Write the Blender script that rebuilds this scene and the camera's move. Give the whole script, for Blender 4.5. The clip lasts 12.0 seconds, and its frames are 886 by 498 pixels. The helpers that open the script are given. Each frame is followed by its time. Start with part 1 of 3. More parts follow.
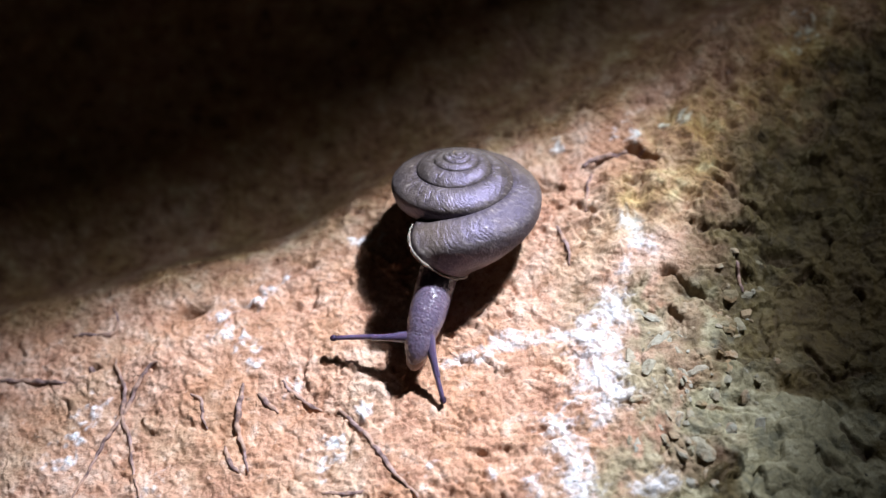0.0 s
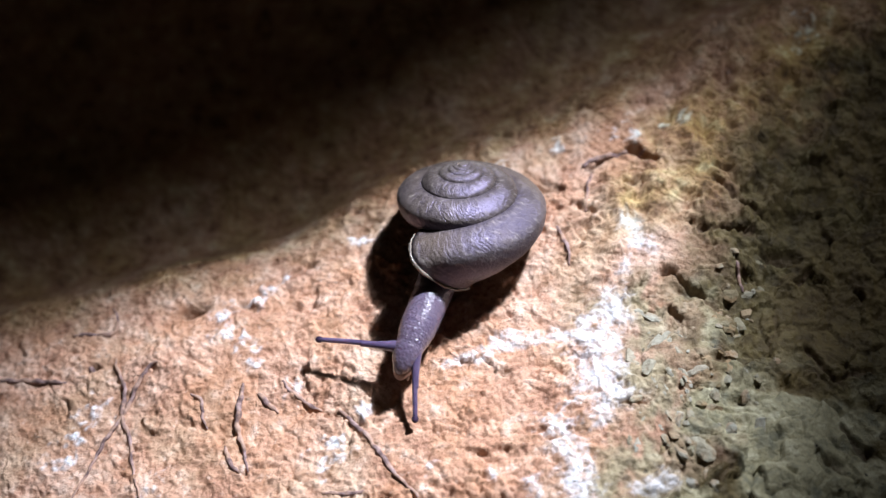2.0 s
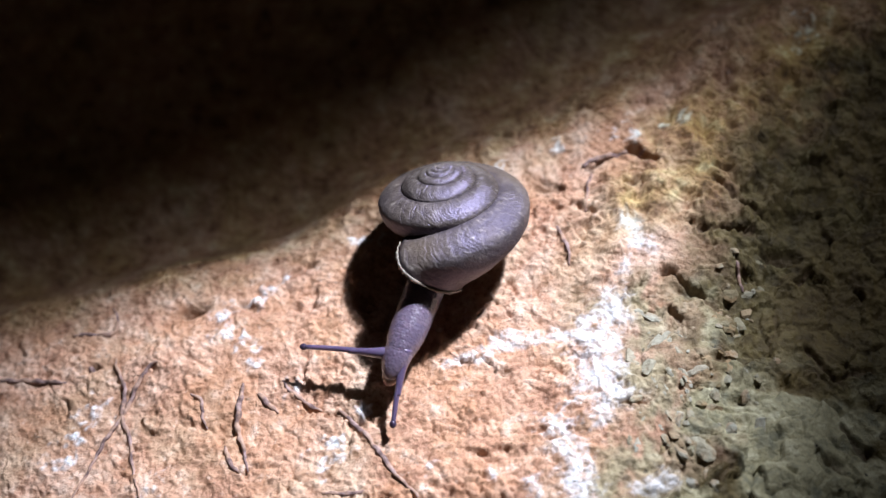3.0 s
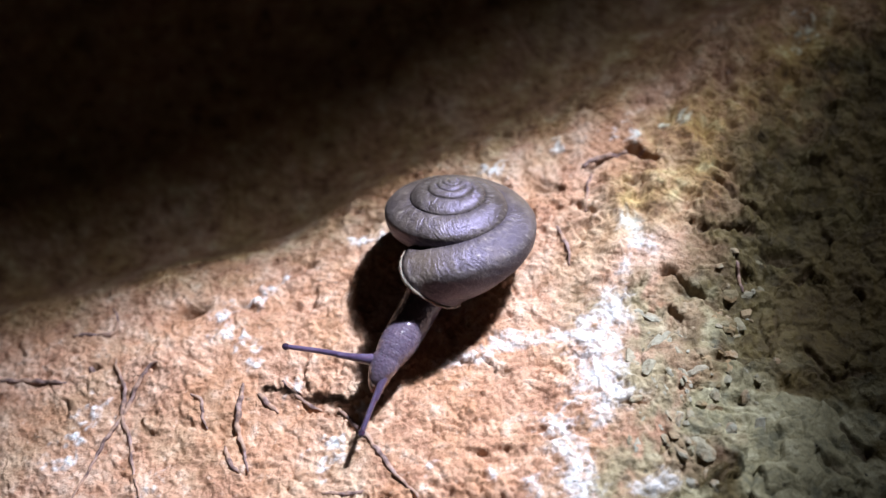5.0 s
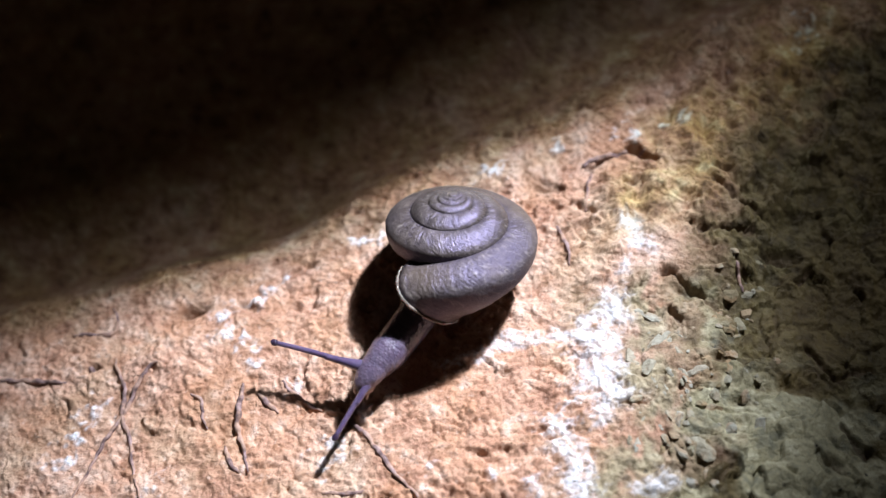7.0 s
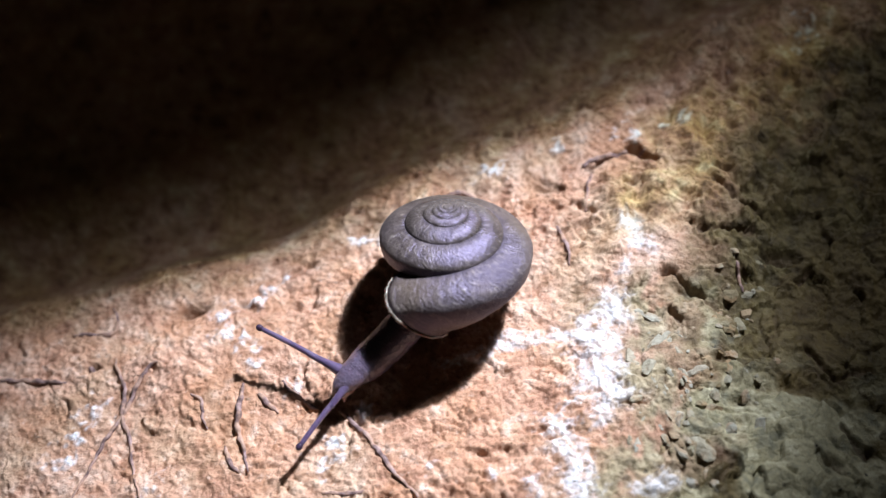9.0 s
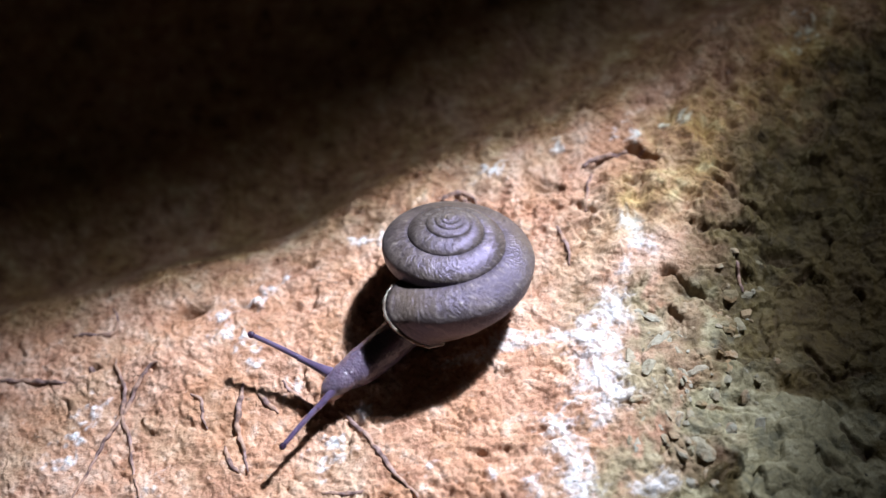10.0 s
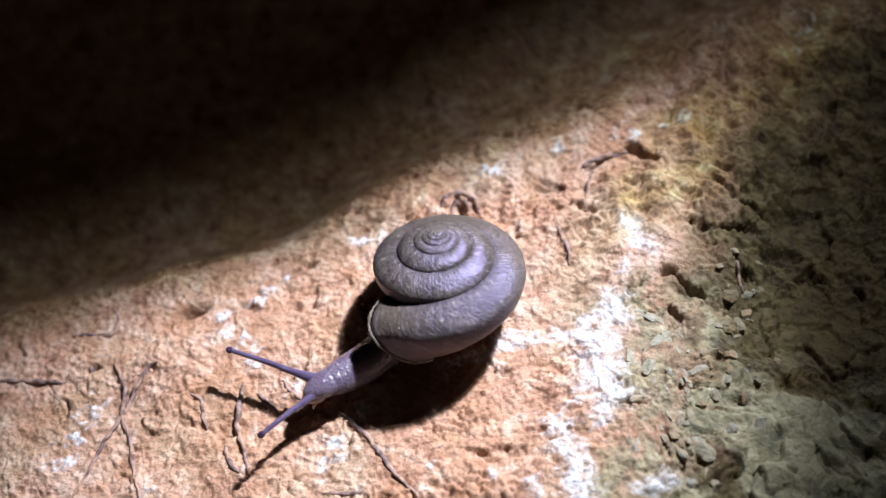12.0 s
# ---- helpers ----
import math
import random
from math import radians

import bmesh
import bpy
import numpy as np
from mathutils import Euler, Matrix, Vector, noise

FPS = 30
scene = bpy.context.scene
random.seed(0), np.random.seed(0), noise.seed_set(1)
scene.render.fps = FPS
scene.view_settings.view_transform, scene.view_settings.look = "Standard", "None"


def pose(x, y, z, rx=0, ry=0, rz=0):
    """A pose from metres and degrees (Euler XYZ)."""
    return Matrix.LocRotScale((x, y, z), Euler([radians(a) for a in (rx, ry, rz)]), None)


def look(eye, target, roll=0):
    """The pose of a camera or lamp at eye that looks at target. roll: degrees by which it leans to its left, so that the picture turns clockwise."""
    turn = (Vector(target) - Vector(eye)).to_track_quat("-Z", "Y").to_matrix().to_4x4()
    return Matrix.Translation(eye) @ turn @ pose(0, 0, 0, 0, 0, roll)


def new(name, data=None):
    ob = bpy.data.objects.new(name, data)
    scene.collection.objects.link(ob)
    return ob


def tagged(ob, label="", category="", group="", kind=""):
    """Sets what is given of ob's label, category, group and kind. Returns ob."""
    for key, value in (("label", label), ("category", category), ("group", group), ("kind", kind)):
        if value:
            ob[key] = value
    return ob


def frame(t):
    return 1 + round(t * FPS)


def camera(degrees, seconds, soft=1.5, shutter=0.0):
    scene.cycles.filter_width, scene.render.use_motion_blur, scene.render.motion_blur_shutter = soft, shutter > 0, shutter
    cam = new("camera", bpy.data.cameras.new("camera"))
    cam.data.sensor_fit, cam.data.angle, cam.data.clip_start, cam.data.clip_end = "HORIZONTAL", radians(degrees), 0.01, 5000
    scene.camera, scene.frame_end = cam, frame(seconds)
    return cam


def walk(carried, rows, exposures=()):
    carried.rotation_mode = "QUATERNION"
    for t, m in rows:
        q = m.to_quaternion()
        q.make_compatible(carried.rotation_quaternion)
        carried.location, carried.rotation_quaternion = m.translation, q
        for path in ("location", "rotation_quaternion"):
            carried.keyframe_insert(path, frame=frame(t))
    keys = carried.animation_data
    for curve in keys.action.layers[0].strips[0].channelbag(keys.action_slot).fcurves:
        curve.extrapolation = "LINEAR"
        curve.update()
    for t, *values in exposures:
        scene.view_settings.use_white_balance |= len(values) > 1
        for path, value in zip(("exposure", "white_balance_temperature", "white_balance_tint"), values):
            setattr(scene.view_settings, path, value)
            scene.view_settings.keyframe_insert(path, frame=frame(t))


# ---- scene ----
MM = 0.001

# ---- camera: stands still, looking down at an earth bank from a hand's width and a half ----
cam = camera(40, 12.0, soft=1.3)
EYE = (0.0, -109.27 * MM, 130.23 * MM)
walk(cam, [(0, look(EYE, (0, 0, 0))), (12, look(EYE, (0, 0, 0)))], exposures=[(0, 0.0), (12, 0.0)])
cam.data.dof.use_dof = True
cam.data.dof.focus_distance = 0.160
cam.data.dof.aperture_fstop = 10.5

# ---- light: one hand torch at night (hot spot and spill), a trace of sky light ----
TORCH = Vector((107, 80, 262)) * MM


def torch_beam(name, target, watts, cone, blend, size, colour):
    data = bpy.data.lights.new(name, "SPOT")
    data.energy, data.spot_size, data.spot_blend, data.shadow_soft_size = watts, radians(cone), blend, size
    data.color = colour
    ob = new(name, data)
    ob.matrix_world = look(TORCH, target)
    return ob


torch_beam("torch_hot_spot", Vector((-9, -22, -4)) * MM, 11.5, 21.8, 1.0, 0.006, (0.81, 0.878, 1.0))
torch_beam("torch_spill", Vector((-33, 3, 0)) * MM, 2.95, 43, 1.0, 0.021, (0.81, 0.878, 1.0))

world = bpy.data.worlds.new("night")
scene.world = world
world.use_nodes = True
world.node_tree.nodes["Background"].inputs["Color"].default_value = (1.0, 0.86, 0.66, 1)
world.node_tree.nodes["Background"].inputs["Strength"].default_value = 0.010


# ---- materials ----
class Mat:
    """A node material: small helpers to chain nodes."""

    def __init__(self, name):
        self.m = bpy.data.materials.new(name)
        self.m.use_nodes = True
        self.t = self.m.node_tree
        self.b = self.t.nodes["Principled BSDF"]

    def node(self, kind, **sets):
        n = self.t.nodes.new(kind)
        for key, value in sets.items():
            n.inputs[key.replace("_", " ")].default_value = value
        return n

    def link(self, a, b):
        self.t.links.new(a, b)

    def coords(self):
        return self.t.nodes.new("ShaderNodeTexCoord").outputs["Object"]

    def noise(self, vec, scale, detail=4, rough=0.55):
        n = self.node("ShaderNodeTexNoise", Scale=scale, Detail=detail, Roughness=rough)
        self.link(vec, n.inputs["Vector"])
        return n.outputs["Fac"]

    def voronoi(self, vec, scale, feature="F1"):
        n = self.node("ShaderNodeTexVoronoi", Scale=scale)
        n.feature = feature
        self.link(vec, n.inputs["Vector"])
        return n.outputs["Distance"]

    def ramp(self, fac, stops):
        n = self.t.nodes.new("ShaderNodeValToRGB")
        while len(n.color_ramp.elements) < len(stops):
            n.color_ramp.elements.new(0.5)
        for e, (p, c) in zip(n.color_ramp.elements, stops):
            e.position = p
            e.color = (*c, 1) if len(c) == 3 else c
        self.link(fac, n.inputs["Fac"])
        return n.outputs["Color"]

    def band(self, fac, lo, hi):
        n = self.t.nodes.new("ShaderNodeMapRange")
        n.inputs["From Min"].default_value, n.inputs["From Max"].default_value = lo, hi
        self.link(fac, n.inputs["Value"])
        return n.outputs["Result"]

    def math(self, op, a, b):
        n = self.t.nodes.new("ShaderNodeMath")
        n.operation = op
        for i, v in enumerate((a, b)):
            if isinstance(v, (int, float)):
                n.inputs[i].default_value = v
            else:
                self.link(v, n.inputs[i])
        return n.outputs[0]

    def mix(self, fac, a, b, blend="MIX"):
        n = self.t.nodes.new("ShaderNodeMix")
        n.data_type, n.blend_type = "RGBA", blend
        for i, v in ((0, fac), (6, a), (7, b)):
            if isinstance(v, (int, float)):
                n.inputs[i].default_value = v
            elif isinstance(v, tuple):
                n.inputs[i].default_value = (*v, 1)
            else:
                self.link(v, n.inputs[i])
        return n.outputs[2]

    def attribute(self, name):
        n = self.t.nodes.new("ShaderNodeAttribute")
        n.attribute_name = name
        return n.outputs["Fac"]

    def bump(self, height, strength, distance, under=None):
        n = self.node("ShaderNodeBump", Strength=strength, Distance=distance)
        self.link(height, n.inputs["Height"])
        if under is not None:
            self.link(under, n.inputs["Normal"])
        return n.outputs["Normal"]

    def done(self, colour, rough, normal=None, spec=0.5):
        for key, v in (("Base Color", colour), ("Roughness", rough), ("Specular IOR Level", spec)):
            if isinstance(v, (int, float)):
                self.b.inputs[key].default_value = v
            elif isinstance(v, tuple):
                self.b.inputs[key].default_value = (*v, 1)
            else:
                self.link(v, self.b.inputs[key])
        if normal is not None:
            self.link(normal, self.b.inputs["Normal"])
        return self.m


def clay_material():
    k = Mat("orange clay and pale limestone")
    c = k.coords()
    broad, mid, fine = k.noise(c, 55, 5), k.noise(c, 330, 6, 0.65), k.noise(c, 1700, 4, 0.7)
    clay = k.ramp(mid, [(0.32, (0.21, 0.098, 0.06)), (0.43, (0.41, 0.215, 0.14)), (0.55, (0.50, 0.288, 0.193)), (0.68, (0.64, 0.46, 0.375))])
    clay = k.mix(k.math("MULTIPLY", k.band(broad, 0.45, 0.62), k.band(mid, 0.38, 0.58)), clay, (0.60, 0.42, 0.335))
    clay = k.mix(k.math("MULTIPLY", k.band(k.noise(c, 120, 5, 0.6), 0.55, 0.40), 0.45), clay, (0.42, 0.205, 0.105))
    clay = k.mix(k.math("MULTIPLY", k.band(k.noise(c, 75, 4, 0.6), 0.50, 0.64), 0.6), clay, k.mix(k.band(mid, 0.36, 0.62), (0.24, 0.14, 0.075), (0.55, 0.39, 0.265)))
    clay = k.mix(k.math("MULTIPLY", k.band(fine, 0.48, 0.34), 0.5), clay, (0.16, 0.08, 0.045))
    clay = k.mix(k.math("MULTIPLY", k.band(k.noise(c, 900, 4, 0.7), 0.60, 0.72), 0.35), clay, (0.74, 0.64, 0.57))
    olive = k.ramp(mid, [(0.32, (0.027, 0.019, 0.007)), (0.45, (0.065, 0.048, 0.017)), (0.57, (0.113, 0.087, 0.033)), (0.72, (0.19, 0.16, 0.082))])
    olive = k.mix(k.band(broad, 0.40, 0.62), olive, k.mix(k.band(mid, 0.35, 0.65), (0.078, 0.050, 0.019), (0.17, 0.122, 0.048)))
    grey = k.ramp(mid, [(0.33, (0.15, 0.145, 0.10)), (0.52, (0.325, 0.288, 0.172)), (0.70, (0.52, 0.48, 0.335))])
    olive = k.mix(k.attribute("grey"), olive, grey)
    ochre = k.ramp(mid, [(0.34, (0.10, 0.052, 0.018)), (0.45, (0.28, 0.165, 0.052)), (0.57, (0.43, 0.29, 0.10)), (0.68, (0.62, 0.52, 0.26))])
    clay = k.mix(k.math("MULTIPLY", k.attribute("ochre"), k.math("MULTIPLY", k.band(k.noise(c, 140, 5, 0.6), 0.22, 0.6), 0.95)), clay, ochre)
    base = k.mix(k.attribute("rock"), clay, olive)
    dots = k.math("MULTIPLY", k.band(k.voronoi(c, 420), 0.16, 0.10), k.math("MULTIPLY", k.attribute("grey"), k.band(k.noise(c, 110, 3), 0.48, 0.56)))
    base = k.mix(dots, base, (0.03, 0.025, 0.02))
    crust = k.math("MULTIPLY", k.attribute("white"), k.band(k.noise(c, 700, 5, 0.7), 0.32, 0.56))
    base = k.mix(crust, base, k.mix(k.attribute("ochre"), (0.71, 0.70, 0.74), (0.66, 0.63, 0.46)))
    # shade of clefts, pits, joints and holes put into the colour as dark brown
    base = k.mix(k.attribute("recess_shade"), base, (0.085, 0.05, 0.028))
    rough = k.band(k.noise(c, 900, 3), 0.2, 0.9)
    rough = k.math("ADD", k.math("MULTIPLY", rough, 0.35), 0.42)
    quiet = k.math("SUBTRACT", 1.0, k.attribute("still"))
    n1 = k.bump(k.math("MULTIPLY", mid, quiet), 0.8, 0.0008)
    n2 = k.bump(k.math("MULTIPLY", fine, quiet), 0.85, 0.00035, n1)
    n3 = k.bump(k.noise(c, 4200, 2), 0.6, 0.0001, n2)
    return k.done(base, rough, n3, 0.3)


def rock_material():
    k = Mat("dark rough limestone")
    c = k.coords()
    mid = k.noise(c, 60, 6, 0.6)
    col = k.ramp(mid, [(0.3, (0.10, 0.08, 0.05)), (0.55, (0.24, 0.19, 0.12)), (0.8, (0.36, 0.31, 0.22))])
    return k.done(col, 0.85, k.bump(k.noise(c, 240, 5), 0.7, 0.002))


def root_material():
    k = Mat("dark dried rootlet")
    c = k.coords()
    n = k.noise(c, 900, 4, 0.6)
    col = k.ramp(n, [(0.34, (0.06, 0.034, 0.034)), (0.48, (0.17, 0.105, 0.10)), (0.64, (0.32, 0.22, 0.21))])
    col = k.mix(k.math("MULTIPLY", k.band(k.noise(c, 420, 4, 0.6), 0.46, 0.60), 0.75), col, (0.42, 0.26, 0.185))
    return k.done(col, 0.7, k.bump(k.noise(c, 2600, 3, 0.7), 0.8, 0.0002), 0.3)


def pebble_material():
    k = Mat("pale limestone grit")
    c = k.t.nodes.new("ShaderNodeNewGeometry").outputs["Position"]
    n, dirt = k.noise(c, 700, 5, 0.65), k.noise(c, 260, 4, 0.6)
    pick = k.t.nodes.new("ShaderNodeObjectInfo").outputs["Random"]
    tone = k.ramp(pick, [(0.0, (0.20, 0.15, 0.08)), (0.4, (0.30, 0.27, 0.18)), (0.7, (0.34, 0.335, 0.28)), (1.0, (0.38, 0.27, 0.16))])
    col = k.mix(k.band(n, 0.35, 0.65), k.mix(0.55, tone, (0.12, 0.085, 0.045)), tone)
    col = k.mix(k.math("MULTIPLY", k.band(dirt, 0.50, 0.60), 0.6), col, (0.30, 0.18, 0.09))
    return k.done(col, 0.8, k.bump(k.noise(c, 2400, 3, 0.7), 0.7, 0.0002, k.bump(n, 0.9, 0.0006)), 0.25)


def shell_material():
    k = Mat("ribbed grey-brown shell")
    c = k.coords()
    turn = k.attribute("turn")
    wob = k.noise(c, 380, 3)
    patch, dust = k.noise(c, 170, 5, 0.6), k.noise(c, 1500, 4, 0.7)
    col = k.ramp(patch, [(0.34, (0.050, 0.039, 0.036)), (0.50, (0.086, 0.069, 0.065)), (0.66, (0.142, 0.117, 0.108))])
    lines = k.t.nodes.new("ShaderNodeCombineXYZ")
    k.link(k.math("ADD", k.math("MULTIPLY", turn, 120.0), k.math("MULTIPLY", wob, 7.0)), lines.inputs[0])
    k.link(k.math("MULTIPLY", k.attribute("around"), 3.2), lines.inputs[1])
    streak = k.noise(lines.outputs[0], 1.0, 3, 0.6)
    col = k.mix(k.math("MULTIPLY", k.band(streak, 0.52, 0.36), 0.55), col, (0.045, 0.034, 0.030))
    col = k.mix(k.math("MULTIPLY", k.band(streak, 0.54, 0.70), 0.6), col, (0.23, 0.195, 0.175))
    scratch = k.math("MULTIPLY", k.band(streak, 0.64, 0.72), k.band(k.noise(c, 300, 4), 0.52, 0.62))
    col = k.mix(k.math("MULTIPLY", scratch, 0.75), col, (0.46, 0.42, 0.38))
    col = k.mix(k.math("MULTIPLY", k.band(k.noise(c, 90, 3), 0.44, 0.62), k.math("MULTIPLY", k.band(turn, 3.6, 4.6), 0.75)), col, (0.105, 0.076, 0.050))
    col = k.mix(k.math("MULTIPLY", k.attribute("low"), 0.7), col, k.mix(k.band(patch, 0.4, 0.6), (0.075, 0.055, 0.035), (0.19, 0.145, 0.085)))
    k.b.inputs["Specular Tint"].default_value = (0.66, 0.58, 1.0, 1)
    col = k.mix(k.math("MULTIPLY", k.band(dust, 0.64, 0.76), k.math("MULTIPLY", k.attribute("dirt"), 0.5)), col, (0.50, 0.42, 0.34))
    col = k.mix(k.math("MULTIPLY", k.band(dust, 0.47, 0.35), k.attribute("dirt")), col, (0.035, 0.026, 0.02))
    # suture: dirt grains, and the groove's shade under the whorl painted near-black
    col = k.mix(k.math("MULTIPLY", k.attribute("seam_dirt_shade"), k.band(dust, 0.72, 0.45)), col, (0.022, 0.016, 0.014))
    rough = k.math("ADD", k.math("MULTIPLY", k.band(dust, 0.3, 0.75), 0.12), k.math("ADD", k.math("MULTIPLY", k.attribute("dirt"), 0.22), k.math("ADD", k.math("MULTIPLY", k.band(turn, 3.9, 4.9), 0.24), 0.15)))
    rib = k.math("SINE", k.math("MULTIPLY", k.math("ADD", k.math("MULTIPLY", turn, 104.0), k.math("MULTIPLY", wob, 3.0)), 6.2832), 0.0)
    rib = k.math("MULTIPLY", rib, k.band(k.noise(c, 260, 3), 0.35, 0.6))
    n2 = k.bump(rib, 0.15, 0.00006, k.bump(streak, 0.7, 0.00014))
    n3 = k.bump(dust, 0.7, 0.00022, n2)
    n3 = k.bump(k.noise(c, 3800, 2, 0.6), 0.5, 0.00008, n3)
    n3 = k.bump(patch, 0.5, 0.0005, n3)
    return k.done(col, rough, n3, 0.85)


def skin_material(name, dark, light, grain=1500, bump=0.0003, rough=0.22, coat=0.35):
    k = Mat(name)
    c = k.coords()
    pick = k.t.nodes.new("ShaderNodeObjectInfo").outputs["Random"]
    shift = k.t.nodes.new("ShaderNodeVectorMath")
    k.link(c, shift.inputs[0])
    k.link(pick, shift.inputs[1])
    c = shift.outputs[0]
    v, n = k.voronoi(c, grain, "SMOOTH_F1"), k.noise(c, 420, 4)
    col = k.mix(k.band(n, 0.3, 0.7), dark, light)
    k.b.inputs["Subsurface Weight"].default_value = 0.5
    k.b.inputs["Subsurface Radius"].default_value = (1.0, 0.6, 0.6)
    k.b.inputs["Subsurface Scale"].default_value = 0.0012
    k.b.inputs["Coat Weight"].default_value = coat
    k.b.inputs["Coat Roughness"].default_value = 0.07
    k.b.inputs["Coat IOR"].default_value = 1.5
    under = k.bump(k.noise(c, 700, 2), 0.3, 0.0001)
    k.link(k.bump(k.band(v, 0.6, 0.0), 1.0, bump, under), k.b.inputs["Coat Normal"])
    return k.done(col, rough, k.bump(k.band(v, 0.6, 0.0), 0.3, bump, under), 0.3)


CLAY, ROCKM, ROOTM, GRIT = clay_material(), rock_material(), root_material(), pebble_material()
SHELL = shell_material()
SKIN = skin_material("wet purple-grey skin", (0.092, 0.068, 0.116), (0.155, 0.115, 0.158), 2500, 0.00017, 0.34, 1.0)
FACE = skin_material("wet brownish face skin", (0.25, 0.165, 0.145), (0.38, 0.25, 0.205), 2600, 0.00003, 0.4, 0.5)
HORN = skin_material("wet dark violet tentacle skin", (0.065, 0.045, 0.10), (0.12, 0.088, 0.155), 2600, 0.00005, 0.3, 1.0)
EYEM = skin_material("black eye knob", (0.03, 0.018, 0.04), (0.06, 0.04, 0.075), 2600, 0.00004, 0.12)
SOLE = skin_material("dark wet foot skin", (0.13, 0.095, 0.09), (0.22, 0.16, 0.14))
LIPM = skin_material("pale worn shell lip", (0.075, 0.06, 0.05), (0.23, 0.19, 0.155), 900, 0.0001, 0.4)


# ---- numeric noise for the ground ----
GRADS = np.random.RandomState(7).uniform(0, 2 * np.pi, (256,))
PERM = np.random.RandomState(11).permutation(256)


def perlin(x, y):
    xi, yi = np.floor(x).astype(int), np.floor(y).astype(int)
    xf, yf = x - xi, y - yi
    u, v = xf ** 3 * (xf * (xf * 6 - 15) + 10), yf ** 3 * (yf * (yf * 6 - 15) + 10)

    def corner(i, j):
        a = GRADS[PERM[(PERM[(xi + i) % 256] + yi + j) % 256]]
        return np.cos(a) * (xf - i) + np.sin(a) * (yf - j)

    low = corner(0, 0) * (1 - u) + corner(1, 0) * u
    high = corner(0, 1) * (1 - u) + corner(1, 1) * u
    return 1.4 * (low * (1 - v) + high * v)


def cells(x, y, seed):
    """Distance to the nearest and second nearest of scattered points, one a unit cell, the nearest one's own number and a random tilt about it."""
    rs = np.random.RandomState(seed)
    jx, jy, own, ta, tb = (rs.rand(64, 64) for _ in range(5))
    xi, yi = np.floor(x).astype(int), np.floor(y).astype(int)
    d1, d2, val, tilt = np.full(x.shape, 9.0), np.full(x.shape, 9.0), np.zeros(x.shape), np.zeros(x.shape)
    for i in (-1, 0, 1):
        for j in (-1, 0, 1):
            a, b = (xi + i) % 64, (yi + j) % 64
            ox, oy = x - xi - i - jx[a, b], y - yi - j - jy[a, b]
            d = np.hypot(ox, oy)
            near = d < d1
            d2 = np.where(near, d1, np.minimum(d2, d))
            val = np.where(near, own[a, b], val)
            tilt = np.where(near, (ta[a, b] - 0.5) * ox + (tb[a, b] - 0.5) * oy, tilt)
            d1 = np.where(near, d, d1)
    return d1, d2, val, tilt


def smooth(v, lo, hi):
    u = np.clip((v - lo) / (hi - lo), 0, 1)
    return u * u * (3 - 2 * u)


def beside(x, y, line):
    """Signed distance to a line that runs to the right; positive on its left-hand side."""
    best, sign = np.full(x.shape, 1e9), np.ones(x.shape)
    for (ax, ay), (bx, by) in zip(line, line[1:]):
        dx, dy = bx - ax, by - ay
        u = np.clip(((x - ax) * dx + (y - ay) * dy) / (dx * dx + dy * dy), 0, 1)
        d = np.hypot(x - ax - u * dx, y - ay - u * dy)
        s = np.sign(dx * (y - ay) - dy * (x - ax))
        sign = np.where(d < best - 1e-9, s, sign)
        best = np.minimum(best, d)
    return best * sign


def stroke(x, y, ax, ay, bx, by):
    """Distance to the straight stroke from a to b."""
    dx, dy = bx - ax, by - ay
    u = np.clip(((x - ax) * dx + (y - ay) * dy) / (dx * dx + dy * dy), 0, 1)
    return np.hypot(x - ax - u * dx, y - ay - u * dy)


# the bank in plan, millimetres: its crest, the edge of the olive rock, pale crusts and pits
CREST = [(-76, -5), (-63.8, -2.6), (-48.9, -0.6), (-31, 3), (-18.1, 6.2), (-10.1, 9.1), (-2, 13.2),
    (7.1, 15.4), (17.8, 18.2), (28.7, 24.2), (39.8, 29.7), (51.8, 35.4), (65.8, 41.3)]
ROCK = [(20.9, -41.9), (23.3, -36.7), (28.8, -28.5), (31.4, -19.6), (29.7, -9.9), (33.6, -0.2), (39.2, 9.9),
    (51.4, 20.7), (60.4, 28.4), (73, 36.9)]
WHITE = [(-27.5, -11.4), (-30.3, -6.9), (-30.8, -10.6), (-47.7, -19.4), (-50.7, -23.1), (-51.2, -27.3), (-11.5, 3.1),
    (-9.9, 1.5), (-22.7, -1.4), (-26.1, -14.4), (24, 15.6), (33.4, 16.6), (27.5, 15.4), (6.2, 11.6), (7.8, 11.9), (-14.2, -28),
    (-20, -19), (17.6, 15.4), (52.5, 28.7), (-25.7, -4.3), (-10, -22.2), (-37.2, -30.7), (-1.4, -30.6)]
WHITE_SIZE = [2.6, 2.4, 2, 3, 2.6, 2.6, 2.2, 1.8, 1.6, 2, 2.2, 1.9, 2, 3, 2, 3, 2, 2.2, 3, 2.2, 1.8, 2, 1.2]
